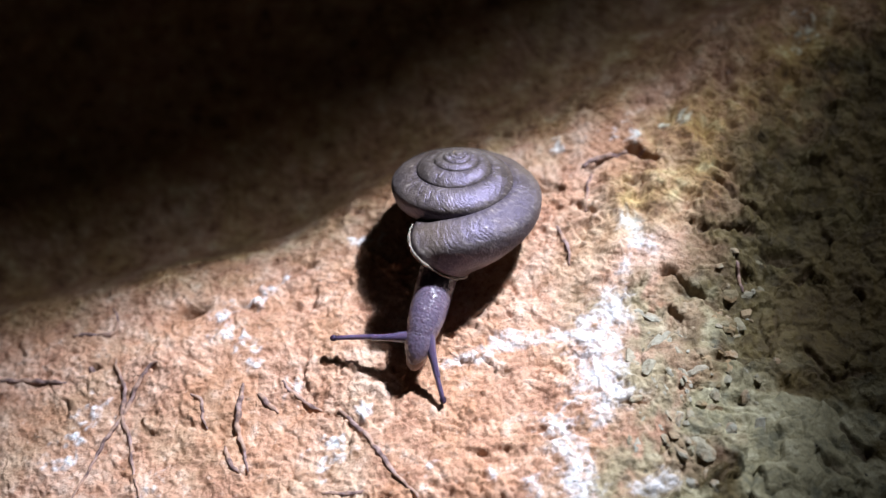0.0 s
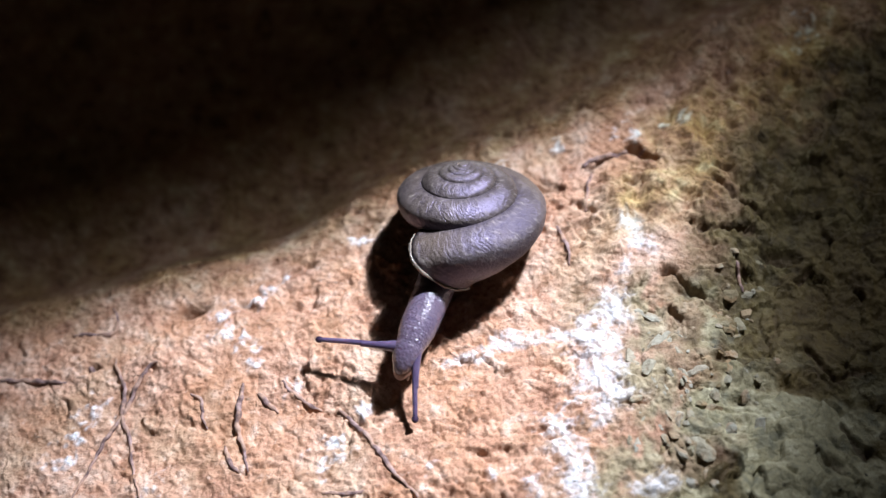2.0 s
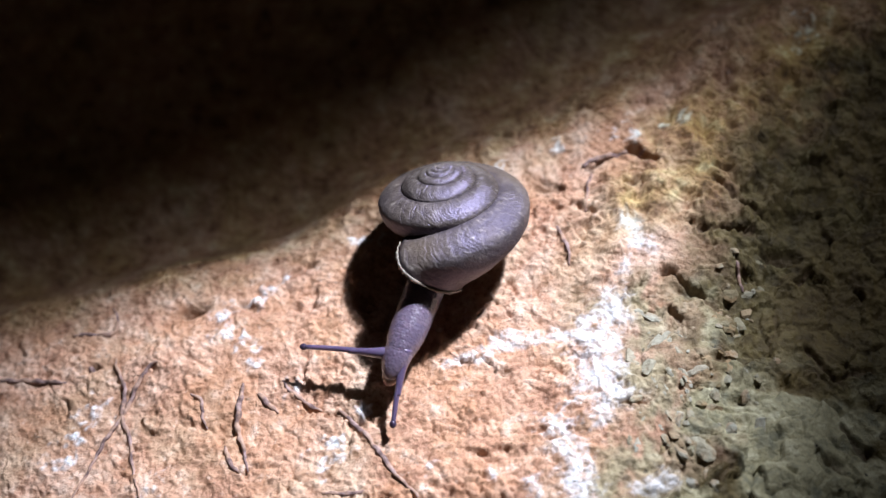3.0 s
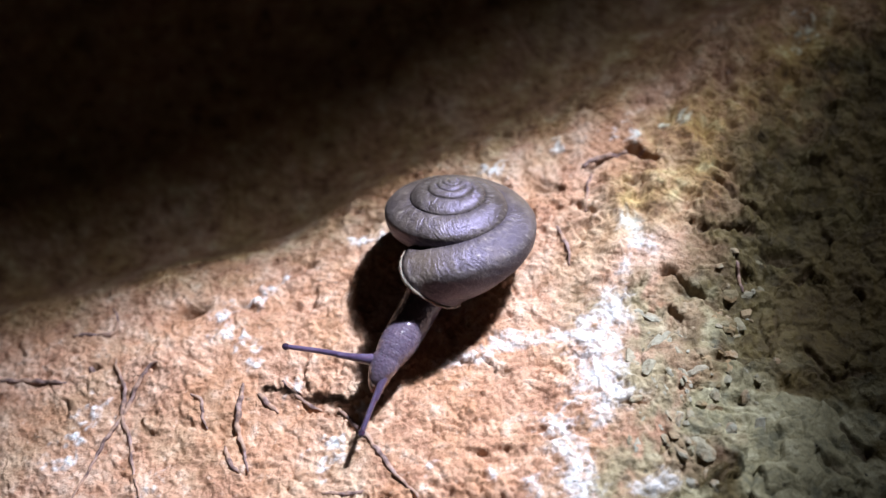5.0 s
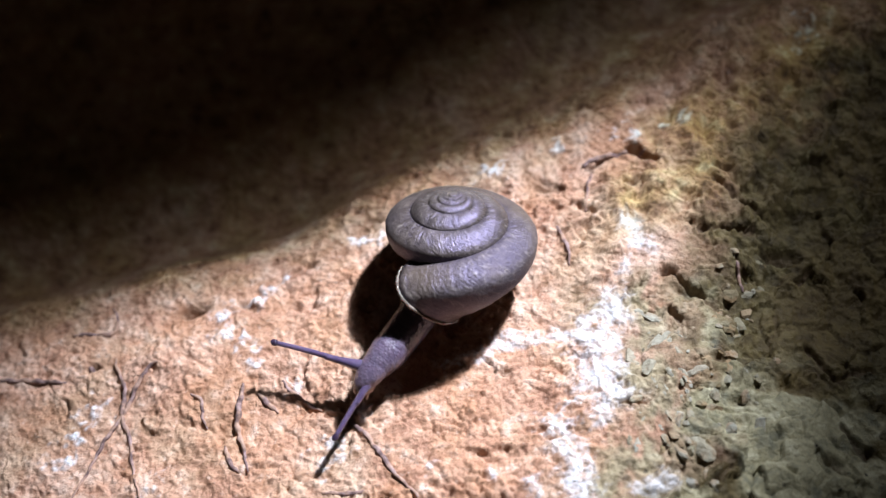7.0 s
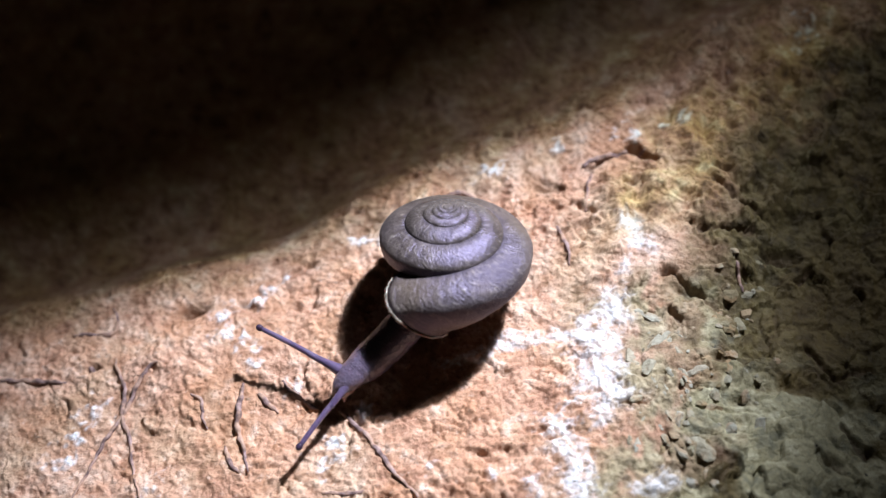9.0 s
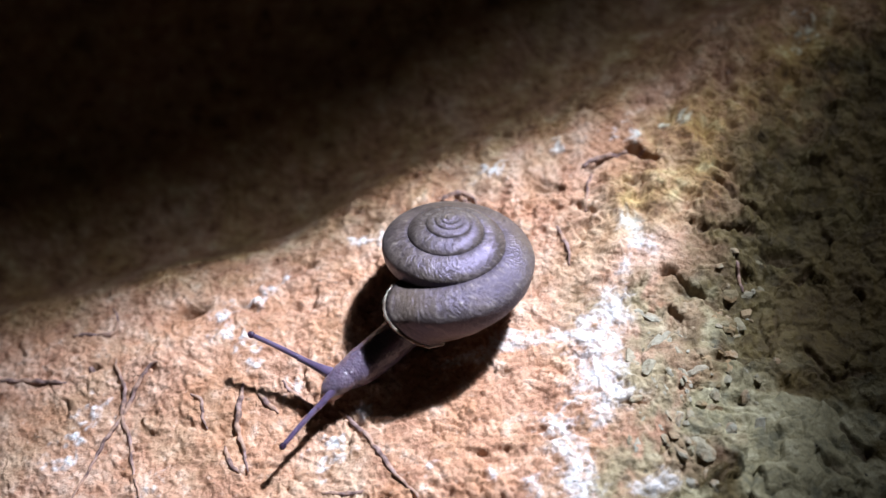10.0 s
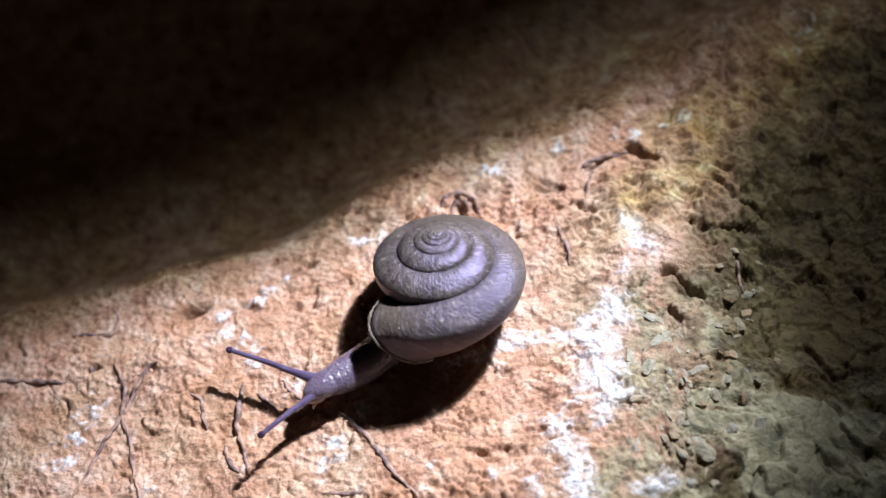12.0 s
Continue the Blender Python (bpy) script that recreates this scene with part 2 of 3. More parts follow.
# solid pale crusts and dark clefts as strokes: both ends, half width (and depth)
CRUST = [(22.6, -10.9, 19.8, -15.1, 2.17), (19.8, -15.9, 19.1, -21.2, 2.56), (20.8, -12.9, 21.9, -22.5, 2.17),
    (17.6, -16.9, 17.6, -18.6, 1.55), (0.1, -16.5, 5.7, -15.6, 0.85), (6.5, -14.6, 15.5, -13.8, 0.93),
    (15.5, -13.6, 19.8, -15.1, 1.24), (14.5, -25.9, 15.4, -29.5, 1.71), (16.1, -30.2, 17.2, -36.2, 2.09),
    (15.8, -23.6, 20.1, -22.9, 0.85), (26, 0.7, 26.5, -3.2, 1.4), (24.1, 1.3, 24.5, 1, 0.78), (24.1, -5.5, 24.4, -5.9, 0.93),
    (5.8, -32.1, 6.1, -32.5, 0.78), (21.5, -22.5, 19.9, -26, 1.24), (11, -33.5, 11.7, -35.3, 0.7), (27.7, -34.3, 24.1, -35.8, 1.08)]
CLEFT = [(29.8, -6.4, 32.5, -8.2, 0.78, 1.2), (32.5, -8.2, 34.7, -9.6, 0.54, 1), (30, -11.6, 31.4, -13.4, 0.46, 1),
    (37.3, 6.4, 43.6, 1.5, 0.7, 1.2), (35, -0.6, 42.2, -0.4, 0.78, 1.3), (39.3, -4.3, 40.9, -7.1, 0.46, 1),
    (47.8, -6.8, 50.5, -4.5, 0.62, 1.1), (48.2, -16.2, 50.8, -19.9, 0.7, 1.1), (50.8, -20.4, 56.4, -18.2, 0.62, 1),
    (44.7, -14.3, 44.3, -11.9, 0.62, 0.6), (20.5, 10.3, 26.4, 12.4, 0.54, 0.9), (26.5, 12.9, 29.4, 10.4, 1.15, 5.5),
    (13.8, 9.6, 17.2, 7.8, 0.46, 0.7), (1.9, 7.7, 3.3, 3.7, 0.7, 1.2), (4.3, 6.7, 5.2, 3.7, 0.54, 1), (31.5, -8.9, 37.9, -12.3, 0.46, 0.5),
    (51.4, -26.3, 54.7, -29, 0.78, 1), (35.5, -33, 33.2, -35.1, 0.62, 0.9)]
PIT = [(-36.1, -6), (-34.9, -5.6), (-27.2, -5.5), (-25.9, -6.4), (-18.3, 0.2),
    (2.9, 6), (26.6, 6.9), (39.6, -0.4), (41.7, -1.1), (32.3, -9.3), (30, -6.6), (-48.5, -13.6), (-10, 6.1),
    (14.1, 8.3), (16, 7.7), (36.1, -18.5), (38.9, -24.1), (49.5, -31.6), (7.9, -18.3), (-10.7, -23.7),
    (46.6, -3.3), (38.3, 8.2)]
PIT_SIZE = [1.5, 1.3, 0.9, 0.9, 0.8, 1.1, 0.8, 1.2, 1.1, 1.3, 1.1, 0.8, 0.8, 0.9, 0.9, 1.3, 1.2, 1.4, 0.8, 0.8, 1.6, 1.2]
SLOPE, LEAN_X, LEVEL = 0.20, 0.15, 0.1


def bank(x, y, fine=True):
    """Height of the bank at plan place x, y and the amounts of rock, grey, white crust, painted recess shade and ochre
    there; millimetres.
    """
    z = SLOPE * np.clip(y, -160, 160) + LEAN_X * np.clip(x, -160, 160) + LEVEL
    warp = 2.0 * perlin(x / 7.0 + 3.1, y / 7.0) + 0.9 * perlin(x / 2.3, y / 2.3 + 8)
    far = beside(x, y, CREST)
    z = z - 8.0 * smooth(far, -3, 16) + 0.0075 * np.clip(far - 4, 0, 45) ** 2 + 0.55 * np.clip(far - 49, 0, 90)
    z = z - 0.009 * np.clip(far + 16, 0, 26) ** 2 * smooth(-x, -15, 30)
    right = -beside(x, y, ROCK)
    rock = smooth(right + 2.6 * warp, -6, 7)
    z = z - 0.30 * np.clip(right - 2, 0, 90) - 1.0 * smooth(right, -2, 4)
    z = z + 1.1 * perlin(x / 26.0, y / 26.0 + 4.2) + 0.7 * perlin(x / 9.5 + 7, y / 9.5)
    white = np.zeros(x.shape)
    for (cx, cy), r in zip(WHITE, WHITE_SIZE):
        d = np.hypot((x - cx) + 0.6 * warp, (y - cy) + 1.3 * perlin(x / 4.9 + 5, y / 4.9))
        white = np.maximum(white, (1 - d / (1.6 * r)) * (1.0 if r > 3.3 else 0.72))
    white = smooth(white + 0.45 * perlin(x / 2.4 + 3, y / 2.1) + 0.34 * perlin(x / 0.9, y / 0.8 + 6), 0.42, 0.85) * smooth(white, 0.02, 0.2)
    sway, jag = 0.9 * perlin(x / 2.9 + 5, y / 2.9), 0.4 * perlin(x / 1.7, y / 1.7 + 5) + 0.08 * perlin(x / 0.6, y / 0.6 + 2)
    fray = 0.65 * perlin(x / 2.1 + 3, y / 1.7) + 0.6 * perlin(x / 0.9 + 0.3 * warp, y / 0.75 + 6) + 0.4 * perlin(x / 0.45 + 9, y / 0.45)
    for ax, ay, bx, by, r in CRUST:
        d = stroke(x + 0.6 * warp, y + sway, ax, ay, bx, by) / r + fray
        white = np.maximum(white, (1 - smooth(d, -0.1, 1.5)) * (0.95 if r > 1.2 else 0.85))
    # painted shade: colour darkens inside clefts and pits, more in deep clefts
    recess_shade = np.zeros(x.shape)
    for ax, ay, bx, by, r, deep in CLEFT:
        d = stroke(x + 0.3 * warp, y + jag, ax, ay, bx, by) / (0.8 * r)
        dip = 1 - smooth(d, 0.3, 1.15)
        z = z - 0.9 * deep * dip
        recess_shade = np.maximum(recess_shade, min(0.9, 0.6 * deep) * dip)
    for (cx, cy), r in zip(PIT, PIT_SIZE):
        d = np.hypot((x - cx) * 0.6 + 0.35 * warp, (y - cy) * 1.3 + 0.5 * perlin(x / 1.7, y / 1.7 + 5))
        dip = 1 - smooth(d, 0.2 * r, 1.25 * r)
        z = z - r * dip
        recess_shade = np.maximum(recess_shade, 0.5 * dip)
    # plates of the olive rock, some of it pale and smooth
    d1, d2, own, tilt = cells(x / 9.0 + 0.22 * warp + 20, y / 7.0 + 0.3 * perlin(x / 5 + 3, y / 5) + 20, 3)
    d3, d4, own2, tilt2 = cells(x / 4.1 + 0.3 * warp + 7, y / 3.3 + 0.25 * perlin(x / 3, y / 3) + 5, 8)
    z = z + rock * (0.8 * (own - 0.5) + 2.6 * tilt + 0.45 * (own2 - 0.5) + 1.9 * tilt2 - 0.12 * (1 - smooth(d2 - d1, 0.0, 0.1)) - 0.06 * (1 - smooth(d4 - d3, 0.0, 0.15)))
    grey = rock * smooth(-y - 17 + 1.2 * warp, 0, 8) * smooth(perlin(x / 8.0 + 1, y / 6.0 + 3) + 0.4 * perlin(x / 2.2, y / 2.2 + 8), -0.35, 0.15)
    slab = np.hypot((x - 45 + 0.9 * warp) / 9.5, (y + 31 + 0.8 * perlin(x / 3.5, y / 3.5 + 2)) / 9.0)
    slab = 1 - smooth(slab, 0.86, 1.02)
    z = z + 0.9 * slab
    grey = np.maximum(grey, slab * rock)
    grey = np.maximum(grey, 0.9 * rock * smooth(9 - right + 2.2 * warp, 0, 5) * smooth(-y - 4 + warp, 0, 6) * smooth(perlin(x / 3.1 + 2, y / 3.9 + 6), -0.45, 0.1))
    recess_shade = np.maximum(recess_shade, 0.3 * rock * (1 - slab) * (1 - smooth(d2 - d1, 0.0, 0.06)))
    lumps = smooth(right + 1.5 * warp, -20, -6) * smooth(y, -8, 6)
    z = z + lumps * (2.2 * np.abs(perlin(x / 6.5 + 2, y / 9.0 + 7)) + 1.0 * perlin(x / 2.8 + 5, y / 4.2))
    if fine:
        quiet = smooth(far + 0.6 * warp, 1, 12)
        calm = (0.78 - 0.34 * rock - 0.22 * np.maximum(grey, slab) - 0.3 * white) * (0.6 + 0.6 * smooth(perlin(x / 11 + 51, y / 9 + 22), -0.3, 0.4)) * (1 - 0.6 * quiet) * (1 - 0.25 * smooth(-x + warp, 8, 30))
        a = np.abs(perlin(x / 3.4 + 0.1 * warp, y / 2.6 + 2))
        b = np.abs(perlin(x / 1.5 + 9, y / 1.25 + 1 + 0.1 * warp))
        e1, e2, chip, lean = cells(x / 1.9 + 0.3 * warp, y / 1.5 + 0.35 * x / 1.9, 5)
        f1, f2, flake, tip = cells(x / 4.6 + 0.35 * warp, y / 3.2 + 0.3 * x / 4.6 + 0.4 * perlin(x / 2.2, y / 2.2), 12)
        z = z + calm * (0.6 * (0.35 - a) + 0.32 * (0.3 - b) + 0.35 * (chip - 0.5) * smooth(e2 - e1, 0.02, 0.25) + 0.75 * lean + 0.7 * (flake - 0.5) * smooth(f2 - f1, 0.0, 0.2) + 1.5 * tip)
        g1, g2, crumb, nick = cells(x / 0.95 + 0.25 * warp + 11, y / 0.8 + 0.2 * x, 23)
        z = z + (0.5 + calm) * (0.5 * nick + 0.14 * (crumb - 0.5)) * (1 + 0.5 * rock - 0.8 * slab)
        z = z + calm * (0.20 * perlin(0.9 * x / 0.7 - 0.44 * y / 0.7, 0.9 * y / 0.7 + 0.44 * x / 0.7) + 0.10 * perlin(0.8 * x / 0.47 + 0.6 * y / 0.47, 0.8 * y / 0.47 - 0.6 * x / 0.47))
        line = np.abs(perlin(x / 5.5 + 13 + 0.15 * warp, y / 4.2 + 0.3 * x / 5.5 + 3))
        crack = (1 - smooth(line, 0.0, 0.05)) * smooth(perlin(x / 11 + 6, y / 11 + 2), 0.0, 0.25)
        line = np.abs(perlin(x / 2.6 + 41 + 0.2 * warp, y / 2.0 + 17))
        crack = np.maximum(crack, 0.7 * (1 - smooth(line, 0.0, 0.08)) * smooth(perlin(x / 7 + 16, y / 7 + 12), 0.05, 0.3))
        z = z - 0.6 * crack * calm * (1 - 0.7 * rock)
        hole = smooth(perlin(x / 1.0 + 31, y / 0.9 + 12), 0.62, 0.85) * smooth(perlin(x / 8 + 2, y / 8 + 9), -0.1, 0.3)
        z = z - 0.35 * hole * calm
        recess_shade = np.maximum(recess_shade, 0.2 * hole)
    z = z + 0.25 * white
    ochre = smooth(right + 1.5 * warp, -17, -5) * smooth(y + 1.5 * warp, -6, 8)
    ochre = np.maximum(ochre, 0.6 * smooth(far + warp, -7, 3))
    # behind the crest, olive deepens with distance: the dim light there painted as colour
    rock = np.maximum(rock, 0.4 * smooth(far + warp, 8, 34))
    near = smooth(right + 2.6 * warp, -13, -1) * smooth(-y - 3 + warp, 0, 7) * (1 - rock)
    near = near * smooth(perlin(x / 3.3 + 8, y / 5.2 + 4) + 0.5 * perlin(x / 1.2, y / 1.9 + 3), -0.75, 0.05)
    rock, grey = np.maximum(rock, near), np.maximum(grey, near)
    still = np.maximum(0.12 * rock, 0.8 * smooth(far + warp, 1, 12))
    return z, rock, grey, white, recess_shade, ochre, still


def height(x, y, fine=False):
    return float(bank(np.array([float(x)]), np.array([float(y)]), fine)[0][0])


def build_ground():
    def axis(lo, hi, step, reach):
        core = np.arange(lo, hi + step / 2, step)
        grow = step * 1.12 ** np.arange(1, 200)
        run = np.cumsum(grow)
        run = run[run < reach]
        return np.concatenate([lo - run[::-1], core, hi + run])

    xs, ys = axis(-72, 72, 0.19, 700), axis(-36, 48, 0.19, 700)
    gx, gy = np.meshgrid(xs, ys)
    z, rock, grey, white, recess_shade, ochre, still = bank(gx, gy)
    nx, ny = len(xs), len(ys)
    co = np.stack([gx, gy, z], -1).reshape(-1, 3) * MM
    i = (np.arange(ny - 1)[:, None] * nx + np.arange(nx - 1)[None]).ravel()
    faces = np.stack([i, i + 1, i + nx + 1, i + nx], -1)
    me = bpy.data.meshes.new("ground")
    me.vertices.add(len(co))
    me.vertices.foreach_set("co", co.ravel().astype(np.float32))
    me.loops.add(faces.size)
    me.loops.foreach_set("vertex_index", faces.ravel().astype(np.int32))
    me.polygons.add(len(faces))
    me.polygons.foreach_set("loop_start", np.arange(0, faces.size, 4, dtype=np.int32))
    me.polygons.foreach_set("use_smooth", np.ones(len(faces), dtype=bool))
    me.update(calc_edges=True)
    for name, v in (("rock", rock), ("grey", grey), ("white", white), ("recess_shade", recess_shade), ("ochre", ochre), ("still", still)):
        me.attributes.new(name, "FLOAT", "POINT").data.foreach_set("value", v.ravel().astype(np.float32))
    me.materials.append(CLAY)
    ob = new("ground", me)
    return tagged(ob, "crumbly orange clay bank with pale limestone crusts", "ground", kind="structure")


ground = build_ground()


def build_shade_slab():
    """An unseen slab above the bank, added only to cast shade, out of the torch's way only in front: it keeps the beam
    off the hollow behind the crest.
    """
    edge, share = [], 0.58
    for (cx, cy) in CREST:
        p = Vector((cx, cy, SLOPE * cy + LEAN_X * cx + LEVEL)) * MM
        edge.append(p.lerp(TORCH, share))
    first, last = edge[0], edge[-1]
    edge = [first + (first - edge[1]).normalized() * 0.25] + edge + [last + (last - edge[-2]).normalized() * 0.25]
    away = Vector((-0.42, 0.9, 0)).normalized()
    bm = bmesh.new()
    steps = 26
    grid = []
    for k, p in enumerate(edge):
        col = []
        for j in range(steps + 1):
            u = j / steps
            q = p + away * (0.42 * u)
            q.z += 0.035 * math.sin(min(1, u * 3) * math.pi / 2) * (1 - u) - 0.30 * u * u * u
            col.append(q)
        grid.append(col)
    thick = 0.022
    top = [[bm.verts.new(q + Vector((0, 0, thick * min(1, 0.15 + 5 * j / steps)))) for j, q in enumerate(col)] for col in grid]
    low = [[bm.verts.new(q + Vector((0, 0, 0.003 * noise.noise(q * 40)))) for q in col] for col in grid]
    n = len(edge)
    for k in range(n - 1):
        for j in range(steps):
            bm.faces.new((top[k][j], top[k + 1][j], top[k + 1][j + 1], top[k][j + 1]))
            bm.faces.new((low[k][j], low[k][j + 1], low[k + 1][j + 1], low[k + 1][j]))
        bm.faces.new((low[k][0], low[k + 1][0], top[k + 1][0], top[k][0]))
        bm.faces.new((top[k][steps], top[k + 1][steps], low[k + 1][steps], low[k][steps]))
    for k, flip in ((0, False), (n - 1, True)):
        for j in range(steps):
            f = (low[k][j], top[k][j], top[k][j + 1], low[k][j + 1])
            bm.faces.new(f[::-1] if flip else f)
    me = bpy.data.meshes.new("added_shade_slab")
    bm.to_mesh(me)
    bm.free()
    me.materials.append(ROCKM)
    return tagged(new("added_shade_slab", me), "unseen rough slab added to shade the hollow behind the crest", "rock", kind="structure")


# added light blocker out of view, no part of the bank
shade_slab = build_shade_slab()


# ---- things: helpers ----
def part(name, bm, material, parent=None, label=""):
    me = bpy.data.meshes.new(name)
    bm.to_mesh(me)
    bm.free()
    for p in me.polygons:
        p.use_smooth = True
    me.materials.append(material)
    ob = new(name, me)
    ob.parent = parent
    return tagged(ob, label)


def tube_mesh(points, radii, sides=10):
    """A closed tube through points (metres)."""
    bm = bmesh.new()
    rings = []
    for i, p in enumerate(points):
        d = (points[min(i + 1, len(points) - 1)] - points[max(i - 1, 0)]).normalized()
        a = d.orthogonal().normalized() if i == 0 else (a - d * a.dot(d)).normalized()
        b = d.cross(a)
        rings.append([bm.verts.new(p + (a * math.cos(s) + b * math.sin(s)) * radii[i]) for s in (2 * math.pi * j / sides for j in range(sides))])
    for r, s in zip(rings, rings[1:]):
        for j in range(sides):
            bm.faces.new((r[j], r[(j + 1) % sides], s[(j + 1) % sides], s[j]))
    bm.faces.new(rings[0][::-1])
    bm.faces.new(rings[-1])
    return bm


def spline(pts, n):
    """Catmull-Rom points through plan points."""
    p = [2 * Vector(pts[0]) - Vector(pts[1])] + [Vector(q) for q in pts] + [2 * Vector(pts[-1]) - Vector(pts[-2])]
    out = []
    for i in range(1, len(p) - 2):
        for j in range(n):
            t = j / n
            out.append(0.5 * (2 * p[i] + (p[i + 1] - p[i - 1]) * t + (2 * p[i - 1] - 5 * p[i] + 4 * p[i + 1] - p[i + 2]) * t * t
                              + (3 * p[i] - p[i - 1] - 3 * p[i + 1] + p[i + 2]) * t ** 3))
    return out + [p[-2]]


# ---- the snail ----
# the shell as a growing spiral: growth a turn, its slowing, height of the spire, suture, shape of the whorl, and the drop and lean of the mouth
WHORLS = 5.6
W, CURV, SPIRE = 1.4439, -0.1045, 0.5949
SUT_R, SUT_Z, TOP_A, TOP_B, BELLY, BELLY_R = 0.9909, 0.0126, 0.5239, 0.4120, 0.4239, 0.3655
DROP, SPAN, LEAN, LEAN_LOW, PULL = 0.1556, 1.6337, 0.6103, 0.0960, 0.0069
SIZE = 12.627 * MM
SIDES = 56


def grow(th):
    n = th / (2 * math.pi)
    m = max(n, -3.0)
    return W ** (m + CURV * m * m + 1.15 * (n - m))


def bezier(a, b, c, d, u):
    v = 1 - u
    return tuple(p * v ** 3 + 3 * q * u * v * v + 3 * r * u * u * v + w * u ** 3 for p, q, r, w in zip(a, b, c, d))


def whorl(th, j):
    """The whorl's section, closed, at turn angle th (0 at the mouth, less than 0 behind it): j runs from the suture over the outside to the belly and back inside."""
    k = grow(th - 2 * math.pi) / grow(th)
    sr, sz = SUT_R * k, SPIRE * (1 - k) - SUT_Z * k
    u = (j % SIDES) / SIDES * 3.0
    if u < 1:
        return bezier((sr, sz), (sr + TOP_A * (1 - sr), sz), (1, TOP_B * sz), (1, 0), u)
    if u < 2:
        return bezier((1, 0), (1, -0.6 * BELLY), (BELLY_R + 0.6 * (1 - BELLY_R), -BELLY), (BELLY_R, -BELLY), u - 1)
    if u < 2.5:
        return bezier((BELLY_R, -BELLY), (0.5 * BELLY_R + 0.08, -BELLY), (0.16, -0.65 * BELLY), (0.16, -0.25 * BELLY), 2 * (u - 2))
    return bezier((0.16, -0.25 * BELLY), (0.16, 0.05 * BELLY), (sr - 0.15, sz - 0.1), (sr, sz), 2 * (u - 2.5))


def shell_point(th, j, swell=1.0):
    r, z = whorl(th, j)
    r, z = 0.62 + (r - 0.62) * swell, -0.06 + (z + 0.06) * swell
    v = max(0.0, min(1.0, (th + SPAN) / SPAN)) ** 2
    g, low = grow(th), -z / 0.5
    az = -(th - LEAN * low - LEAN_LOW * max(0.0, min(2.0, low)) ** 2)
    r = g * r * (1 - PULL * v)
    return Vector((r * math.cos(az), r * math.sin(az), g * (z - SPIRE - DROP * v))) * SIZE


def build_shell(parent):
    rows = 520
    bm = bmesh.new()
    turn, dirt, seam_dirt_shade, around, low = (bm.verts.layers.float.new(n) for n in ("turn", "dirt", "seam_dirt_shade", "around", "low"))
    g = grow(-2 * math.pi * WHORLS) * SIZE
    ball = bmesh.ops.create_icosphere(bm, subdivisions=3, radius=0.8 * g, matrix=Matrix.Translation((0, 0, -0.95 * g)))
    for v in ball["verts"]:
        v.co.z = min(v.co.z, -0.42 * g)
    rings = []
    for i in range(rows + 1):
        th = -2 * math.pi * WHORLS * (1 - (i / rows) ** 0.72)
        near_lip = max(0.0, 1 + th / 0.22)
        grown = 1 + th / (2 * math.pi * WHORLS)
        ring = []
        for j in range(SIDES):
            p = shell_point(th, j, 1 + 0.07 * near_lip ** 2)
            out = (p - shell_point(th, j, 0.5)).normalized()
            p += out * ((0.11 * noise.noise(p * 330) + 0.05 * noise.noise(p * 1100)) * MM * grown ** 2)
            p += out * (0.035 * MM * grown ** 2 * noise.noise(Vector((th * 14.0, 0.15 * j, 3.0))))
            v = bm.verts.new(p)
            u = j / SIDES * 3.0
            v[turn] = th / (2 * math.pi) + 5
            v[around] = u
            v[dirt] = max(0.0, min(1.0, 1.6 * noise.noise(p * 130) + 0.6 * grown ** 3))
            v[seam_dirt_shade] = max(0.0, 1 - u / 0.16) if u < 1 else 0.0
            v[low] = max(0.0, min(1.0, (u - 1.15) / 0.5)) if u < 2.2 else 1.0
            ring.append(v)
        rings.append(ring)
    for r, s in zip(rings, rings[1:]):
        for j in range(SIDES):
            bm.faces.new((r[j], s[j], s[(j + 1) % SIDES], r[(j + 1) % SIDES]))
    # the mouth turns inwards
    back = []
    for step, swell in ((0.02, 0.97), (0.25, 0.9), (0.8, 0.82)):
        back.append([bm.verts.new(shell_point(-step, j, swell)) for j in range(SIDES)])
    for r, s in zip([rings[-1]] + back, back):
        for j in range(SIDES):
            bm.faces.new((r[j], s[j], s[(j + 1) % SIDES], r[(j + 1) % SIDES]))
    bm.faces.new(back[-1])
    bm.faces.new(rings[0])
    bmesh.ops.recalc_face_normals(bm, faces=bm.faces)
    return part("shell", bm, SHELL, parent, "coiled grey-brown shell with fine oblique ribs")


def build_lip(parent):
    n = 60
    loop = [shell_point(0.01, SIDES * (0.06 + 0.66 * j / n), 1.075 + 0.012 * math.sin(j * 1.7)) for j in range(n + 1)]
    radii = [(0.04 + 0.17 * math.sin(math.pi * j / n) ** 0.6) * MM * (1 + 0.9 * noise.noise(p * 700)) for j, p in enumerate(loop)]
    return part("shell_lip", tube_mesh(loop, radii, 8), LIPM, parent, "pale chipped shell lip")


